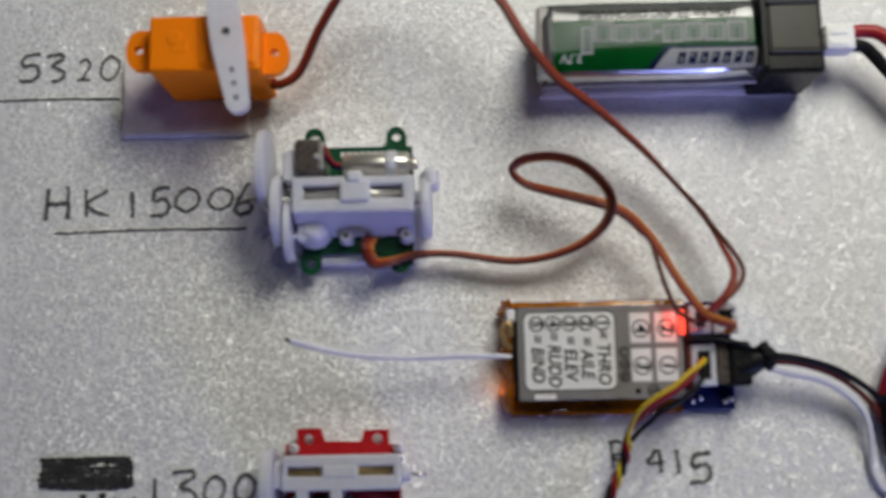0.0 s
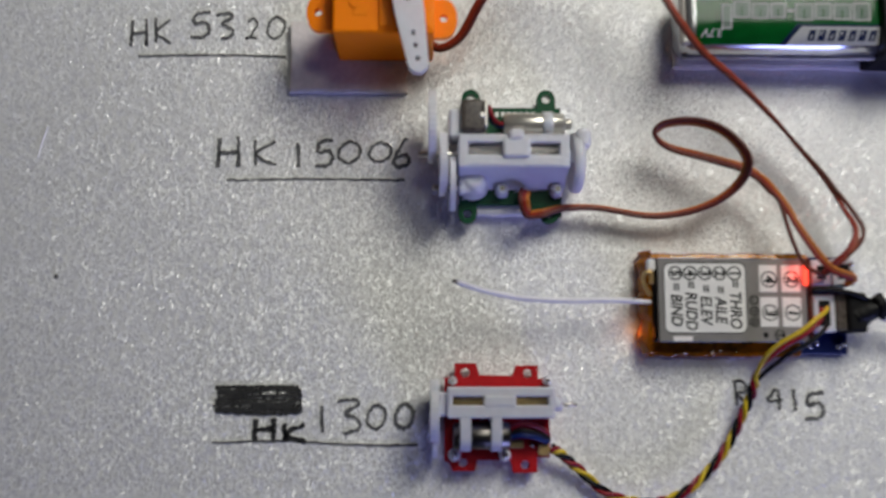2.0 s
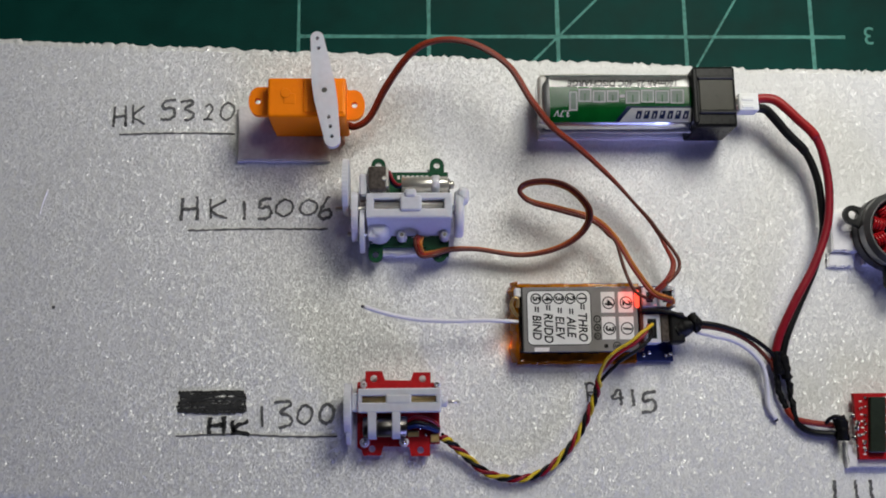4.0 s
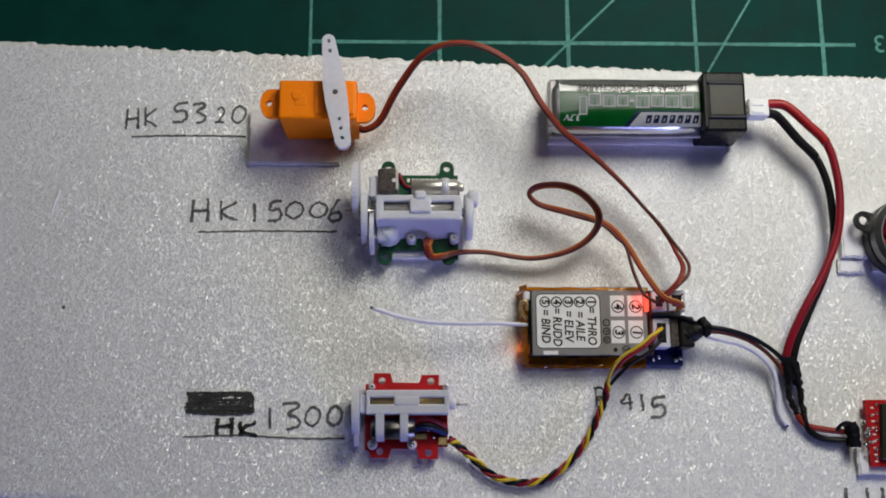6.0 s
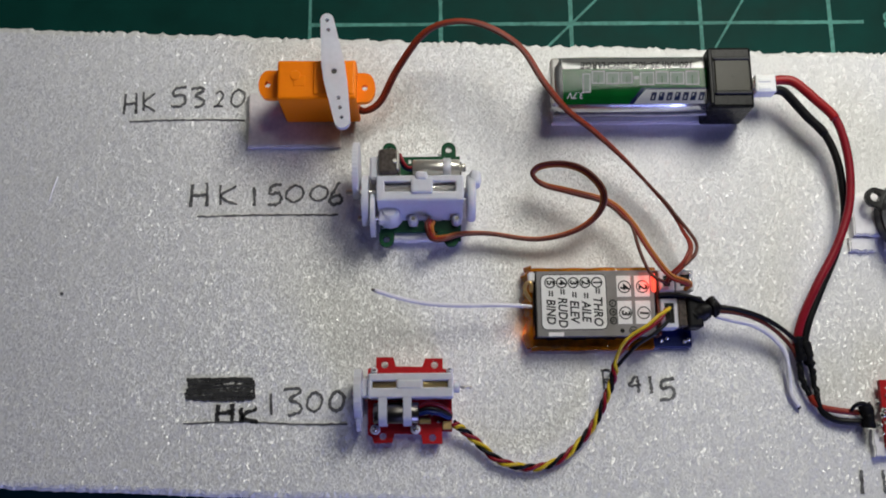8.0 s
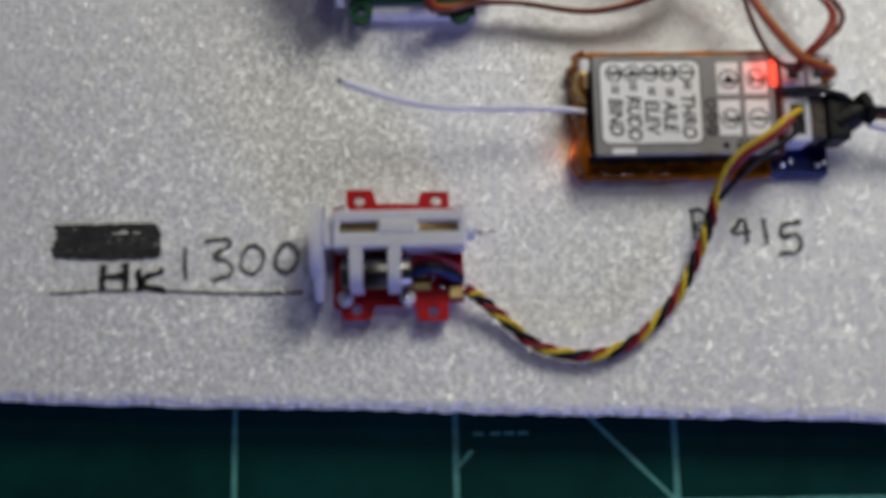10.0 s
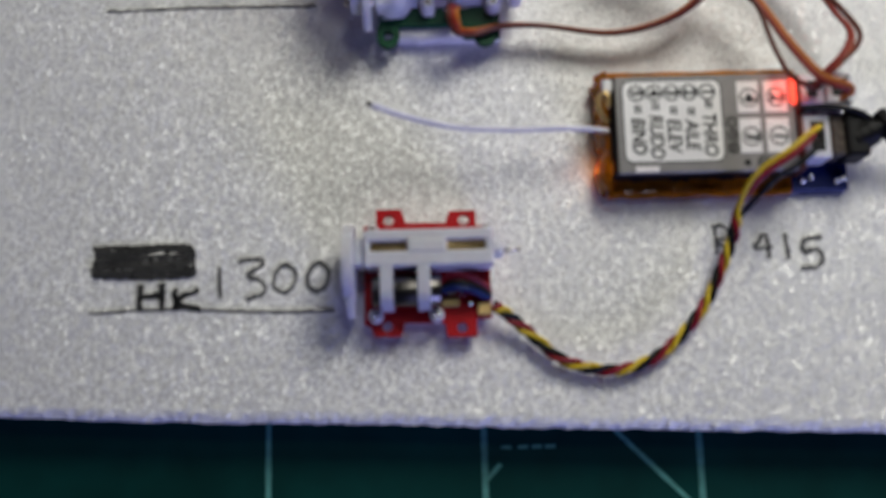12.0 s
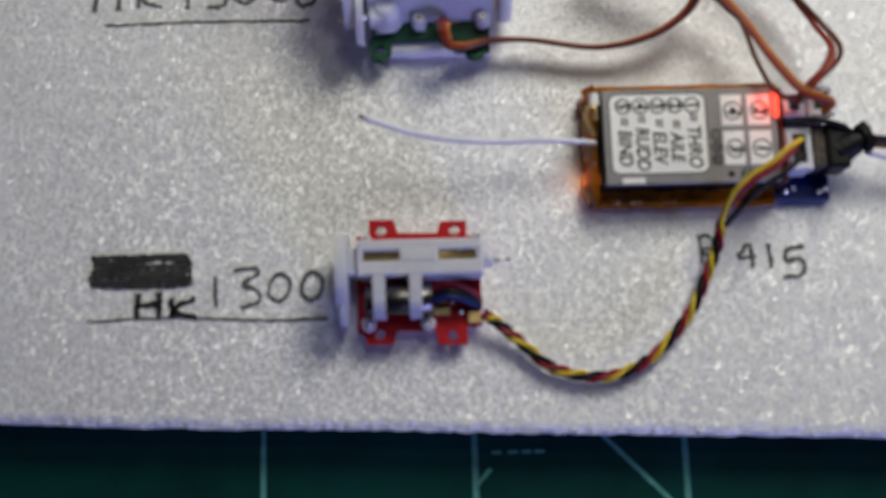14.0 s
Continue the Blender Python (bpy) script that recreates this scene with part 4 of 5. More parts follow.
    for k, (num, word) in enumerate((("1", "THRO"), ("2", "AILE"), ("3", "ELEV"), ("4", "RUDD"), ("5", "BIND"))):
        x = 26.15 - 2.02 * k
        t.text("print", "= " + word, x, -57.55 - (0.15 if word == "RUDD" else 0), z + 0.06, 2.15, -90, PRINT, label, 0.86, bold=0.022, slant=0.14)
        bm = bmnew()
        plate(bm, ring_points(x, -53.35, 0.98, 0, 351, 26), z + 0.04, z + 0.07, [(x, -53.35, 0.76)], 20)
        t.part("printed_ring", bm, PRINT, label)
        t.text("print", num, x, -53.35, z + 0.06, 1.75, -90, PRINT, label, bold=0.04)
    for num, x0, x1, y0, y1 in (("4", 29.55, 32.0, -55.9, -52.2), ("2", 32.6, 35.2, -55.9, -52.2), ("3", 29.55, 32.0, -60.6, -56.6), ("1", 32.6, 35.2, -60.6, -56.6)):
        bm = bmnew()
        box(bm, x0, x1, y0, y1, z - 0.05, z + 0.05, 0.02)
        t.part("white_square", bm, WHITE_LABEL, label)
        cx, cy = (x0 + x1) / 2 + 0.1, (y0 + y1) / 2 - 0.1
        bm = bmnew()
        plate(bm, ring_points(cx, cy, 1.12, 0, 351, 28), z + 0.04, z + 0.07, [(cx, cy, 0.93)], 24)
        t.part("printed_ring", bm, PRINT, label)
        t.text("print", num, cx, cy, z + 0.06, 2.0, -90, PRINT, label, bold=0.04, slant=0.1)
    for y, sign in ((-57.0, "-"), (-58.5, "+"), (-60.0, "n")):
        bm = bmnew()
        plate(bm, ring_points(28.75, y, 0.66, 0, 350, 20), z - 0.02, z + 0.06, [(28.75, y, 0.46)], 16)
        t.part("printed_ring", bm, PRINT, label)
        t.text("print", sign, 28.75, y, z + 0.05, 1.2, -90, PRINT, label, bold=0.02)
    for x in (30.2, 34.1):
        bm = bmnew()
        rod(bm, (x, -61.75, z - 0.02), (x, -61.75, z + 0.04), 0.38, 14)
        t.part("printed_dot", bm, PRINT, label)
    bm = bmnew()
    plate(bm, ring_points(32.1, -61.75, 0.75, 0, 350, 22), z - 0.02, z + 0.04, [(32.1, -61.75, 0.58)], 18)
    t.part("printed_ring", bm, PRINT, label)
    t.text("print", "5", 32.1, -61.75, z + 0.03, 1.3, -90, PRINT, label, bold=0.03)
    bm = bmnew()
    box(bm, 17.6, 20.2, -62.6, -61.9, z - 0.05, z + 0.03, 0.02)
    t.part("pale_bar", bm, PAD, label)
    ember = bpy.data.lights.new("orange_led_light", "POINT")
    ember.energy, ember.color, ember.shadow_soft_size = 0.00005, (1.0, 0.34, 0.05), 0.0006
    new("orange_led_light", ember).location = (0.0132, -0.0612, (TOP + 1.6) * MM)
    # red lamp in the label's corner
    bm = bmnew()
    box(bm, 35.55, 36.4, -55.1, -51.8, TOP + 3.9, TOP + 5.45, 0.42, 4)
    t.part("red_lamp", bm, LED_RED, None, "glowing red indicator lamp")
    glow = bpy.data.lights.new("red_lamp_light", "POINT")
    glow.energy, glow.color, glow.shadow_soft_size = 0.00026, (1.0, 0.05, 0.02), 0.0006
    new("red_lamp_light", glow).location = (0.0350, -0.0535, (TOP + 6.6) * MM)
    bm = bmnew()
    box(bm, 36.4, 37.0, -62.6, -51.2, TOP + 1.2, TOP + 4.8, 0.15)
    t.part("connector_wall", bm, WIRE_BROWN)
    # connector sockets and the metal pins
    for x0, x1, y0, y1 in ((37.0, 39.6, -54.9, -51.4), (39.9, 43.0, -54.9, -51.2), (37.0, 40.0, -61.3, -56.2)):
        bm = bmnew()
        h = TOP + 4.9
        plate(bm, [(x0, y0), (x1, y0), (x1, y1), (x0, y1)], TOP + 1.2, h)
        bmesh.ops.bevel(bm, geom=[e for e in bm.edges if e.calc_face_angle(0) > 0.8], offset=0.15, segments=1, affect="EDGES")
        s = t.part("socket", bm, WHITE_NYLON, None, "white plastic socket")
        # no hole is cut: a black block draws the shade inside the opening
        bm = bmnew()
        box(bm, x0 + 0.7, x1 - 0.7, y0 + 0.8, y1 - 0.8, h - 0.3, h + 0.04, 0.05)
        t.part("socket_mouth_shade", bm, BLACK, s)
    for y in (-52.0, -53.1, -54.2):
        bm = bmnew()
        rod(bm, (42.3, y, TOP + 4.4), (42.3, y, TOP + 5.5), 0.34, 10, 0.28, 0.1)
        t.part("pin", bm, SOLDER)
    for x, y in ((37.6, -63.1), (38.6, -62.7), (41.6, -63.2), (42.4, -62.9)):
        bm = bmnew()
        rod(bm, (x, y, TOP + 1.1), (x, y, TOP + 1.8), 0.5, 10, 0.3, 0.15)
        t.part("solder_joint", bm, SOLDER)
    # white whip aerial
    a = smooth_path(up([(15.0, -57.2, 3.4), (12.8, -57.1, 4.2), (9, -57.0, 4.6), (3.5, -57.1, 4.9), (-2.3, -56.9, 5.6), (-7.5, -56.1, 7.0), (-11.9, -54.9, 8.4)]), 8)
    aerial = t.part("aerial", tube(bmnew(), a, 0.36, 10), WIRE_WHITE, None, "thin white whip aerial")
    bm = bmnew()
    tube(bm, [a[-1], a[-1] + (a[-1] - a[-2]).normalized() * 0.5], 0.26, 8)
    t.part("bare_tip", bm, DARK_STEEL, aerial)


receiver()


# ---- battery ----
def battery():
    pad("white foam tape under the battery", 20.0, 53.5, -22.9, -14.5, 1.2, WHITE_PAD)
    z = TOP + 1.1
    ROUND = 0.62
    t = Thing("battery", "single cell pack in silver and green foil with black end cap", "battery", (36, -18, z))
    # pouch: a rounded slab along x with a folded seam on both flanks
    bm = bmnew()
    prof = []
    for k in range(48):
        a = k * math.tau / 48
        y = -17.6 + 5.1 * math.copysign(abs(math.cos(a)) ** ROUND, math.cos(a))
        prof.append((y, z + 3.9 + 3.7 * math.copysign(abs(math.sin(a)) ** ROUND, math.sin(a))))
    rings = []
    for x, s in ((19.4, 0.80), (19.9, 0.93), (20.8, 1.0), (30, 1.01), (40, 1.01), (48.2, 1.0)):
        rings.append([bm.verts.new((x, -17.6 + (y + 17.6) * s, z + 3.9 + (q - z - 3.9) * s)) for y, q in prof])
    for lo, hi in zip(rings, rings[1:]):
        for k in range(48):
            f = bm.faces.new((lo[k], lo[(k + 1) % 48], hi[(k + 1) % 48], hi[k]))
            f.smooth = True
    bm.faces.new(rings[0])
    bm.faces.new(rings[-1][::-1])
    cell = t.part("cell", bm, FOIL, None, "silver foil pouch cell")
    for y in (-12.35, -22.85):
        bm = bmnew()
        line = smooth_path([(20.0, y, z + 4.0), (28, y + 0.12, z + 4.3), (38, y - 0.05, z + 4.2), (47.6, y + 0.05, z + 4.3)], 8)
        tube(bm, line, 0.4, 8)
        t.part("folded_seam", bm, CLEAR_WRAP, cell)
    bm = bmnew()
    box(bm, 19.2, 20.9, -21.9, -13.2, z + 5.4, z + 7.2, 0.5, 2)
    t.part("end_fold", bm, CLEAR_WRAP, cell)

    def crown(y):
        """Height of the pouch's upper face at y."""
        c = min(0.999, abs(y + 17.6) / 5.15)
        return z + 3.9 + 3.74 * max(0.0, 1 - c ** (2 / ROUND)) ** (ROUND / 2)

    def print_patch(name, left, right, y0, y1, m, lift, label_text=""):
        """A printed area on the pouch: left and right edges as (x at y0, x at y1)."""
        bm = bmnew()
        n = 10
        rows = []
        for k in range(n + 1):
            s = k / n
            y = y0 + (y1 - y0) * s
            rows.append([bm.verts.new((left[0] + (left[1] - left[0]) * s + (right[0] + (right[1] - right[0]) * s - left[0] - (left[1] - left[0]) * s) * i / 6, y, crown(y) + lift)) for i in range(7)])
        for lo, hi in zip(rows, rows[1:]):
            for i in range(6):
                bm.faces.new((lo[i], lo[i + 1], hi[i + 1], hi[i])).smooth = True
        bmesh.ops.solidify(bm, geom=bm.faces[:], thickness=0.15)
        return t.part(name, bm, m, cell, label_text)

    print_patch("grey_band", (21.2, 21.2), (47.2, 47.2), -15.5, -13.3, FOIL_DARK, 0.03, "grey printed band")
    print_patch("green_panel", (21.2, 21.2), (47.2, 47.2), -21.9, -15.55, FOIL_GREEN, 0.03, "green printed panel")
    print_patch("white_flash", (33.6, 35.8), (47.2, 47.2), -21.9, -19.5, FOIL_WHITE, 0.06, "white slanted flash")
    print_patch("navy_edge", (35.5, 35.9), (47.2, 47.2), -19.5, -19.2, FOIL_NAVY, 0.06)
    print_patch("navy_edge", (32.8, 35.1), (33.7, 35.9), -21.9, -19.2, FOIL_NAVY, 0.07)
    t.text("print", "160mAh 25-40C DISCHARGE", 34.6, -14.75, crown(-14.75), 1.75, 180, PRINT, cell, 0.92, bold=0.026, slant=0.2, curved=crown)
    t.text("print", "3.7V", 23.5, -20.4, crown(-20.4), 1.6, 180, FOIL_WHITE, cell, slant=0.2, curved=crown)
    # trade marks as plain shapes
    x = 24.6
    for w, low, high in ((1.5, -20.0, -16.4), (2.4, -18.4, -15.9), (2.4, -18.5, -16.2), (2.2, -18.4, -16.2), (0.9, -17.6, -17.0), (2.6, -18.7, -16.2), (2.4, -18.5, -16.1), (2.6, -18.6, -16.2), (2.5, -18.7, -16.0)):
        print_patch("outline_shape", (x, x + 0.1), (x + w, x + w + 0.1), low, high, FOIL_WHITE, 0.08)
        if w > 1:
            print_patch("outline_fill", (x + 0.27, x + 0.37), (x + w - 0.27, x + w - 0.17), low + 0.27, high - 0.27, FILL_GREEN, 0.10)
        if w > 2:
            print_patch("inner_stroke", (x + w * 0.45, x + w * 0.48), (x + w * 0.45 + 0.22, x + w * 0.48 + 0.22), low + 0.2, high - 0.9, FOIL_GREEN, 0.12)
        x += w + 0.16
    for k in range(7):
        x = 36.5 + k * 1.42
        print_patch("dark_mark", (x, x + 0.35), (x + 0.95, x + 1.3), -21.4, -20.0, FOIL_NAVY, 0.09)
        print_patch("mark_gap", (x + 0.4, x + 0.55), (x + 0.62, x + 0.77), -21.2 + 0.5 * (k % 2), -20.6 + 0.4 * (k % 2), FOIL_WHITE, 0.12)
    # end cap with a raised frame
    bm = bmnew()
    box(bm, 47.0, 54.6, -23.3, -12.0, z - 0.6, z + 8.7, 0.5, 2)
    cap = t.part("end_cap", bm, CAP, None, "glossy smoky black end cap")
    bm = bmnew()
    box(bm, 47.9, 54.0, -20.4, -14.6, z + 8.6, z + 8.95, 0.12)
    t.part("cap_window", bm, CAP_TOP, cap)
    for y in (-14.3, -20.7):
        bm = bmnew()
        box(bm, 47.7, 54.2, y - 0.3, y + 0.3, z + 8.6, z + 9.2, 0.15)
        t.part("cap_ridge", bm, BLACK, cap)
    bm = bmnew()
    box(bm, 46.7, 47.6, -22.8, -12.5, z + 6.4, z + 9.1, 0.3, 2)
    t.part("cap_lip", bm, BLACK, cap)
    for y in (-16.9, -18.3):
        bm = bmnew()
        rod(bm, (54.4, y, z + 4.9), (56.6, y, z + 4.9), 0.32, 12)
        t.part("contact_pin", bm, STEEL)
    bm = bmnew()
    tube(bm, [Vector(p) for p in ((55.4, -16.4, z + 5.4), (55.4, -18.6, z + 5.4))], 0.2, 8)
    t.part("contact_pin", bm, STEEL)


battery()


# ---- battery lead and splices ----
def battery_lead():
    t = Thing("battery_lead", "white plug with thick red and black silicone wires", "cable", (66, -35, TOP))
    bm = bmnew()
    box(bm, 56.0, 59.7, -19.4, -16.0, TOP + 4.0, TOP + 7.0, 0.3, 2)
    plug = t.part("plug", bm, CLEAR_WHITE, None, "white two-pin plug")
    for y in (-17.2, -18.6):
        bm = bmnew()
        box(bm, 56.5, 58.7, y - 0.35, y + 0.35, TOP + 6.9, TOP + 7.15, 0.1)
        t.part("latch_rib", bm, CLEAR_WHITE, plug)
    red = up([(59.3, -17.0, 6), (61.2, -16.9, 6.3), (63.3, -17.6, 6.6), (66.7, -20.9, 6.6), (69.9, -24.4, 6.4), (71.4, -29.5, 6), (71.8, -35, 5.6), (71.0, -41, 5.2), (68.3, -47.6, 4.8), (64.6, -54.0, 4.2), (62.0, -59.4, 3.2), (61.0, -63.4, 2.2), (61.1, -66.0, 1.8)])
    black = up([(59.3, -18.4, 5.4), (61.1, -18.6, 5.4), (62.4, -19.6, 5.2), (65.5, -23.2, 4.7), (68.6, -26.5, 4.3), (70.4, -31.0, 4), (71.1, -36, 3.6), (71.0, -41.6, 3.3), (69.0, -48.0, 3.0), (65.7, -54.8, 2.6), (63.3, -60.2, 2.2), (62.4, -64, 1.8), (62.6, -66.6, 1.6)])
    for line, name, m, cover, r in ((red, "red_wire", WIRE_RED, SLEEVE_RED, 0.74), (black, "black_wire", WIRE_BLACK, SHRINK, 0.7)):
        path = smooth_path(line, 8)
        wire = t.part(name, tube(bmnew(), path, r, 12), m)
        t.part("sleeve", tube(bmnew(), path[:33], r + 0.12, 14), cover, wire)


battery_lead()


def shrink(points, r, taper=1.0):
    """A lumpy sleeve of heat-shrink tube."""
    line = smooth_path(points, 12)
    bm = bmnew()
    tube(bm, line, r, 16)
    for k, v in enumerate(bm.verts):
        q = line[k // 16]
        v.co = q + (v.co - q) * (1 + (taper - 1) * (k // 16) / (len(line) - 1))
        n = noise.noise(v.co * 0.9) * 0.34 + noise.noise(v.co * 2.6) * 0.24
        v.co += Vector((n, noise.noise(v.co * 0.9 + Vector((9, 0, 0))) * 0.3 + noise.noise(v.co * 2.6 + Vector((0, 7, 0))) * 0.2, n * 0.6))
    return bm


def up_line(points):
    return [Vector(p) for p in up(points)]


def receiver_lead():
    t = Thing("receiver_lead", "black plug with black, red and white wires to a splice", "cable", (52, -60, TOP))
    bm = bmnew()
    box(bm, 41.4, 44.2, -61.4, -55.9, TOP + 1.6, TOP + 5.7, 0.5, 2)
    plug = t.part("plug", bm, BLACK, None, "black three-pin plug")
    bm = bmnew()
    box(bm, 40.0, 41.5, -61.1, -56.2, TOP + 1.6, TOP + 5.2, 0.3, 2)
    t.part("clear_nose", bm, SMOKE, plug, "smoky clear plug nose")
    t.part("sleeve", shrink(up([(43.2, -58.9, 4.2), (44.8, -58.3, 4.9), (46.0, -57.7, 4.9), (47.2, -58.0, 4.6)]), 1.9, 0.42), SHRINK, plug)
    t.part("tape_knot", shrink(up([(45.3, -56.5, 5.6), (45.9, -57.8, 6.1), (46.1, -59.2, 5.2)]), 0.7), SHRINK, plug)
    bm = bmnew()
    tube(bm, smooth_path(up([(36.6, -55.6, 5.4), (39.0, -55.6, 5.8), (42.2, -56.2, 6.2), (44.6, -57.2, 5.6)]), 6), 0.34, 8)
    t.part("loose_black_wire", bm, WIRE_BLACK)
    t.part("black_wire", tube(bmnew(), smooth_path(up([(46.6, -57.7, 5), (50, -58.2, 5), (54.2, -59.4, 4.4), (57.8, -61.3, 3.6), (60.8, -63.7, 2.6), (61.4, -65.4, 2)]), 7), 0.42, 10), WIRE_BLACK)
    t.part("red_wire", tube(bmnew(), smooth_path(up([(46.6, -58.4, 4.6), (50, -58.8, 4.6), (53.8, -59.9, 4.0), (57.3, -61.9, 3.1), (60.0, -64.6, 2.2), (60.9, -66.4, 1.8)]), 7), 0.38, 10), WIRE_BROWN)
    t.part("white_wire", tube(bmnew(), smooth_path(up([(46.4, -59.2, 4.4), (49.5, -60.0, 4.2), (53, -60.8, 3.8), (56.4, -62.7, 3), (58.7, -65.4, 2.2), (59.4, -69, 1.4), (59.6, -72.3, 0.8), (60.9, -74.6, 0.6)]), 7), 0.45, 10), WIRE_WHITE)
    t.part("bare_tip", tube(bmnew(), up_line([(60.8, -74.45, 0.6), (61.1, -74.9, 0.55)]), 0.36, 8), BLACK)


receiver_lead()


def splice():
    t = Thing("wire_splice", "taped black splice with a short red and black pigtail", "cable", (64, -71, TOP))
    t.part("sleeve", shrink(up([(61.1, -62.8, 2.4), (61.3, -65, 2.0), (61.6, -66.8, 1.6)]), 0.95), SHRINK)
    t.part("sleeve", shrink(up([(62.4, -63.6, 2.0), (62.9, -65.8, 1.8), (63.2, -67.4, 1.6)]), 0.85), SHRINK)
    t.part("sleeve", shrink(up([(61.2, -66.6, 1.6), (61.5, -69.4, 1.4), (62.4, -72.2, 1.3), (63.3, -73.8, 1.3)]), 0.46), SHRINK)
    t.part("sleeve", shrink(up([(63.2, -67.0, 1.6), (63.7, -70.2, 1.4), (63.9, -73.8, 1.3)]), 0.5), SHRINK)
    t.part("red_wire", tube(bmnew(), smooth_path(up([(62.7, -72.8, 1.4), (63.3, -73.9, 1.35), (64.6, -74.8, 1.3), (67.4, -75.4, 1.4), (71.4, -75.9, 1.8)]), 7), 0.55, 10), WIRE_RUST)
    t.part("black_wire", tube(bmnew(), smooth_path(up([(63.8, -72.6, 1.4), (64.0, -74.2, 1.4), (65.2, -76.0, 1.1), (67.6, -77.1, 1.0), (71.6, -77.4, 1.5)]), 7), 0.6, 10), WIRE_BLACK)


splice()


# ---- speed controller board ----
def controller():
    pad("white foam tape pad under the red controller board", 72.9, 95.0, -83.3, -78.6, 1.4, WHITE_PAD)
    z = TOP + 1.4
    t = Thing("speed_controller", "red motor controller board with black chips on tape", "circuit board", (84, -76, z))
    bm = bmnew()
    plate(bm, [(74.5, -70.3), (96, -70.3), (96, -81.8), (74.7, -81.8)], z, z + 1.0)
    board = t.part("circuit_board", bm, PCB_RED)
    for k in range(3):
        x = 76.6 + k * 6.3
        bm = bmnew()
        plate(bm, [(x - 0.4, -80.6), (x + 2.4, -80.6), (x + 3.2, -71.0), (x + 0.4, -71.0)], z + 1, z + 2.1)
        bmesh.ops.bevel(bm, geom=[e for e in bm.edges if e.calc_face_angle(0) > 0.8], offset=0.12, segments=1, affect="EDGES")
        t.part("chip", bm, CHIP, board)
        for j in range(7):
            y = -80.2 + j * 1.5
            lean = (y + 80.6) * 0.083
            for side, reach in ((-0.9, 0.0), (2.5, 0.35)):
                bm = bmnew()
                rod(bm, (x + side + lean, y, z + 0.95), (x + side + lean + reach, y + 0.1, z + 1.5), 0.34 + 0.1 * (j % 3 == 0), 8, 0.2, 0.1)
                t.part("solder_joint", bm, SOLDER, board)
    for x, y, r in ((73.9, -74.2, 0.6), (74.8, -75.4, 0.5), (74.6, -76.3, 0.7), (73.9, -78.0, 0.6), (75.0, -77.6, 0.45), (74.2, -79.4, 0.4), (75.9, -75.0, 0.35), (75.3, -73.0, 0.35), (75.6, -79.0, 0.4)):
        bm = bmnew()
        rod(bm, (x, y, z + 0.8), (x + 0.1, y, z + 1.6), r, 10, r * 0.5, 0.15)
        t.part("solder_joint", bm, SOLDER, board)
    for k in range(9):
        y = -80.9 + k * 1.15
        bm = bmnew()
        box(bm, 75.4, 75.9, y - 0.12, y + 0.12, z + 0.98, z + 1.02, 0)
        t.part("print_bar", bm, WHITE_LABEL, board)
    bm = shrink(up([(71.3, -74.4, 2.6), (71.7, -75.6, 2.7), (72.0, -77.2, 2.6), (71.9, -78.3, 2.4)]), 1.05)
    t.part("taped_plug", bm, SHRINK, None, "ragged black taped plug")
    bm = bmnew()
    tube(bm, smooth_path(up([(72.0, -74.8, 3.6), (70.6, -74.3, 3.4), (69.6, -74.8, 2.8), (69.3, -75.4, 2.2)]), 5), 0.35, 8)
    t.part("loose_strand", bm, SHRINK)


controller()


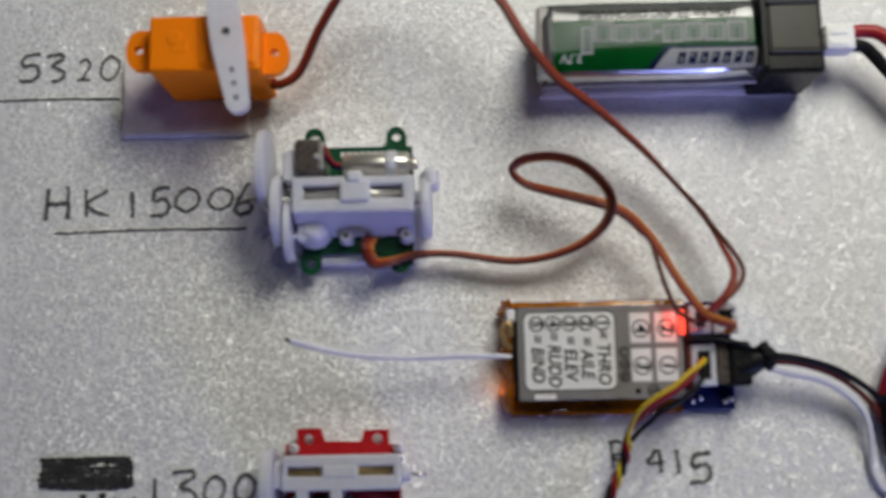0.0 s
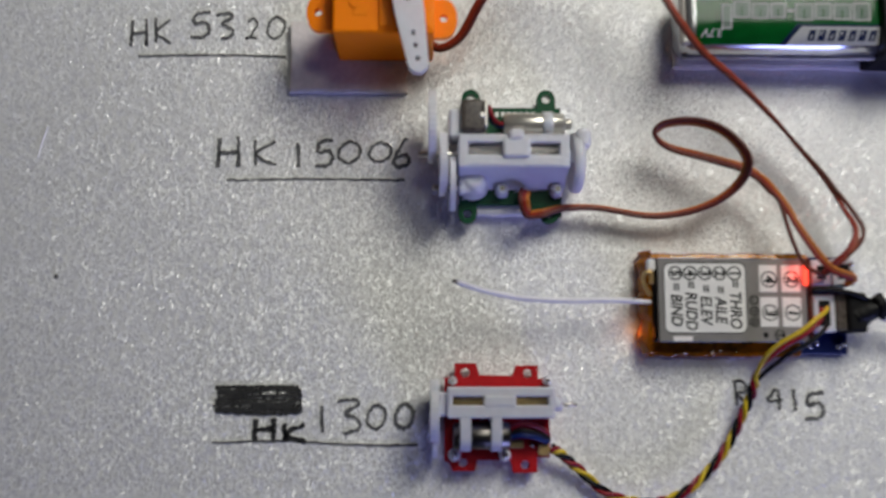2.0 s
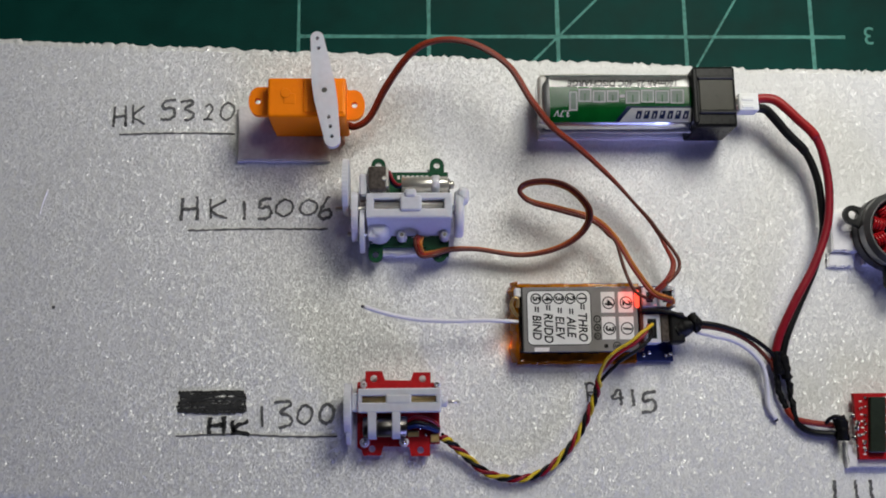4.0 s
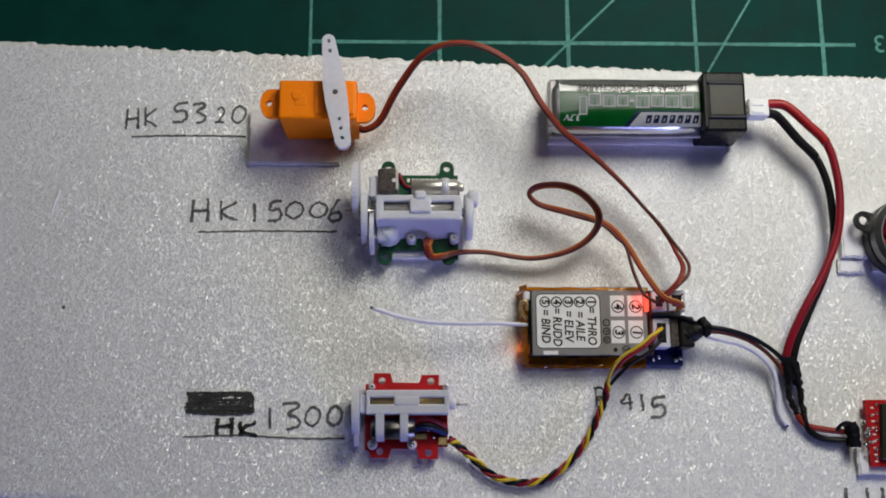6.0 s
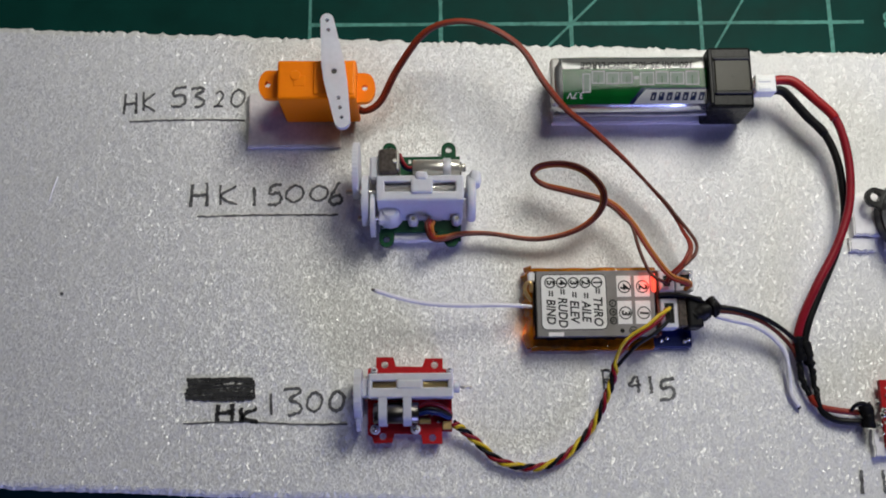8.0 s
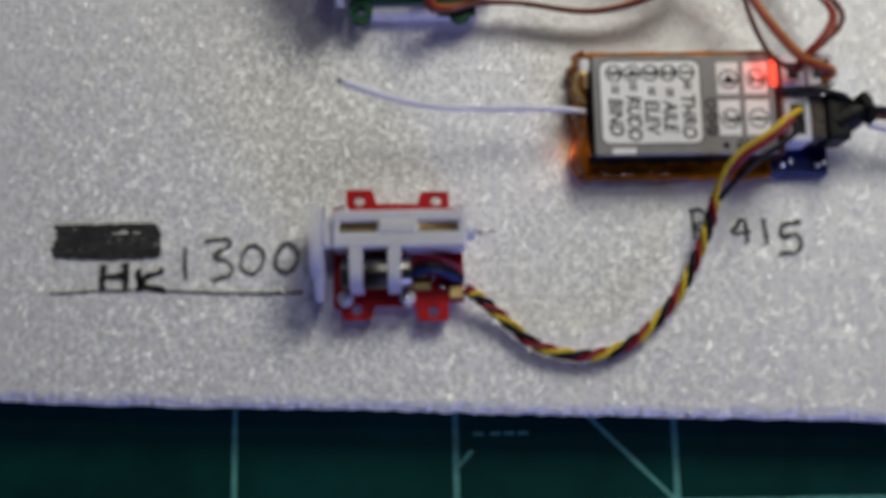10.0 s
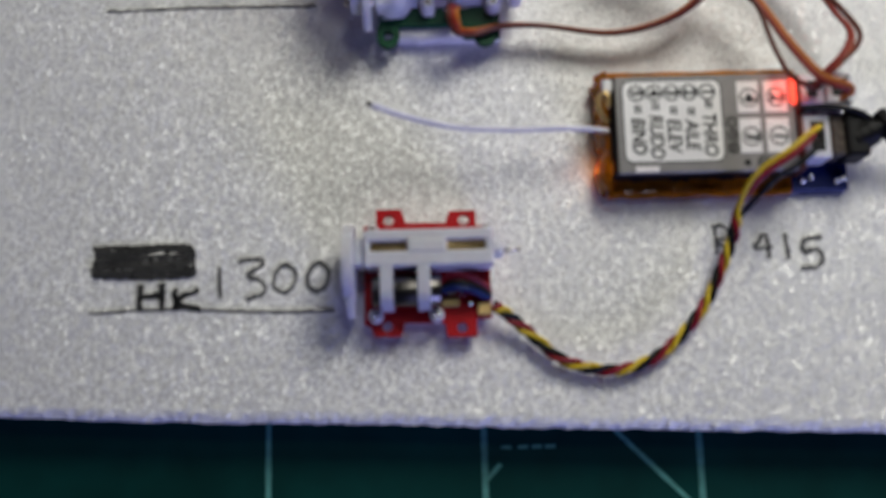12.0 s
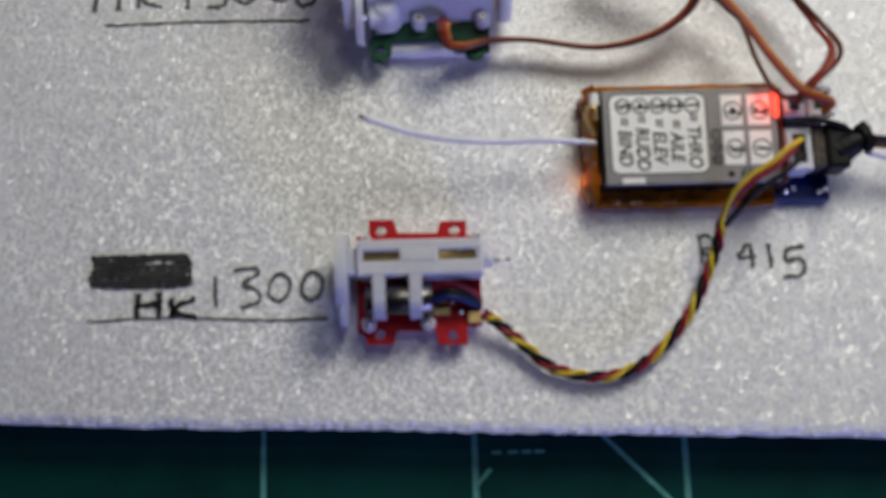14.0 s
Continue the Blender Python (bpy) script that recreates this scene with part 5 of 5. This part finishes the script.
# ---- small motor ----
def motor():
    pad("lumpy white tape pad under the small motor", 73.2, 78.4, -44.6, -37.2, 1.9, WHITE_PAD, 0.3)
    pad("second torn strip of white tape beside the motor", 72.6, 77.3, -47.3, -44.7, 0.9, WHITE_PAD, 0.3)
    pad("square white tape pad hidden beneath the motor body", 79.0, 90.0, -47.0, -36.0, 1.6, WHITE_PAD, 0.4)
    z = TOP + 1.6
    cx, cy = 84.06, -41.5
    t = Thing("brushless_motor", "small dark grey brushless motor with red windings on tape", "motor", (cx, cy, z))
    for label, tx, ty, a0 in (("grey metal mounting tab with a hole", 76.2, -38.4, 60), ("grey metal mounting tab below the can", 82.6, -50.8, 165)):
        out = Vector((cx - tx, cy - ty)).normalized()
        side = Vector((-out.y, out.x))
        mid = Vector((tx, ty)) + out * 4.4
        back = math.degrees(math.atan2(-out.y, -out.x))
        bm = bmnew()
        plate(bm, ring_points(tx, ty, 1.75, back - 95, back + 95, 14) + [tuple(mid - side * -2.3), tuple(mid - side * 2.3)][::-1], z + 2.4, z + 3.4, [(tx, ty, 0.85)])
        bmesh.ops.bevel(bm, geom=[e for e in bm.edges if e.calc_face_angle(0) > 0.8], offset=0.15, segments=2, affect="EDGES")
        t.part("mounting_tab", bm, GUNMETAL, None, label)

    def hoop(name, stops, mat, label=""):
        """A turned ring: stops are (radius, height) round its section."""
        bm = bmnew()
        n = 64
        rings = [[bm.verts.new((cx + r * math.cos(k * math.tau / n), cy + r * math.sin(k * math.tau / n), z + h)) for k in range(n)] for r, h in stops]
        for lo, hi in zip(rings, rings[1:] + rings[:1]):
            for k in range(n):
                bm.faces.new((lo[k], lo[(k + 1) % n], hi[(k + 1) % n], hi[k]))
        return t.part(name, bm, mat, None, label)

    hoop("base_ring", [(7.0, 0.0), (7.15, 0.4), (7.15, 2.6), (6.9, 3.0), (5.6, 3.0), (5.6, 0.0)], GUNMETAL)
    hoop("bell_ring", [(6.95, 3.0), (7.0, 3.4), (7.0, 5.0), (6.2, 5.9), (5.9, 5.9), (5.7, 5.5), (5.7, 3.0)], CAN_STEEL, "bevelled satin steel rim")
    bm = bmnew()
    rod(bm, (cx, cy, z), (cx, cy, z + 1.2), 5.7, 40)
    t.part("back_plate", bm, BLACK)
    for k in range(9):
        a = k * math.tau / 9 + 0.05
        d = Vector((math.cos(a), math.sin(a), 0))
        mid = Vector((cx, cy, z + 3.4))
        for turn in range(4):
            bm = bmnew()
            r = 3.1 + turn * 0.55
            w = Vector((-d.y, d.x, 0))
            ring = [mid + d * r + w * (1.15 * math.cos(q * math.tau / 14)) + Vector((0, 0, 1.2 * math.sin(q * math.tau / 14))) for q in range(15)]
            tube(bm, ring, 0.29, 6)
            t.part("winding", bm, COPPER_RED)
        bm = bmnew()
        rod(bm, mid + d * 2.2, mid + d * 5.4, 0.8, 10)
        t.part("stator_tooth", bm, BLACK)
    bm = bmnew()
    rod(bm, (cx, cy, z), (cx, cy, z + 5.6), 2.5, 28, chamfer=0.3)
    t.part("hub", bm, GUNMETAL)
    bm = bmnew()
    rod(bm, (cx, cy, z + 5.5), (cx, cy, z + 8.0), 0.5, 14)
    t.part("shaft", bm, STEEL)


motor()


# ---- marks in the foam ----
def small_marks():
    t = single("pencil_speck", rod(bmnew(), (-67.4, -53.5, TOP - 0.2), (-67.4, -53.5, TOP + 0.03), 0.32, 10), INK, "tiny dark speck on the foam", "speck")
    bm = bmnew()
    tube(bm, smooth_path([(-70.9, -36.6, TOP - 0.12), (-70.5, -34.6, TOP - 0.08), (-69.7, -31.9, TOP - 0.1)], 8), 0.16, 8)
    single("surface_crease", bm, WHITE_PAD, "short pale crease pressed into the foam", "crease")


small_marks()
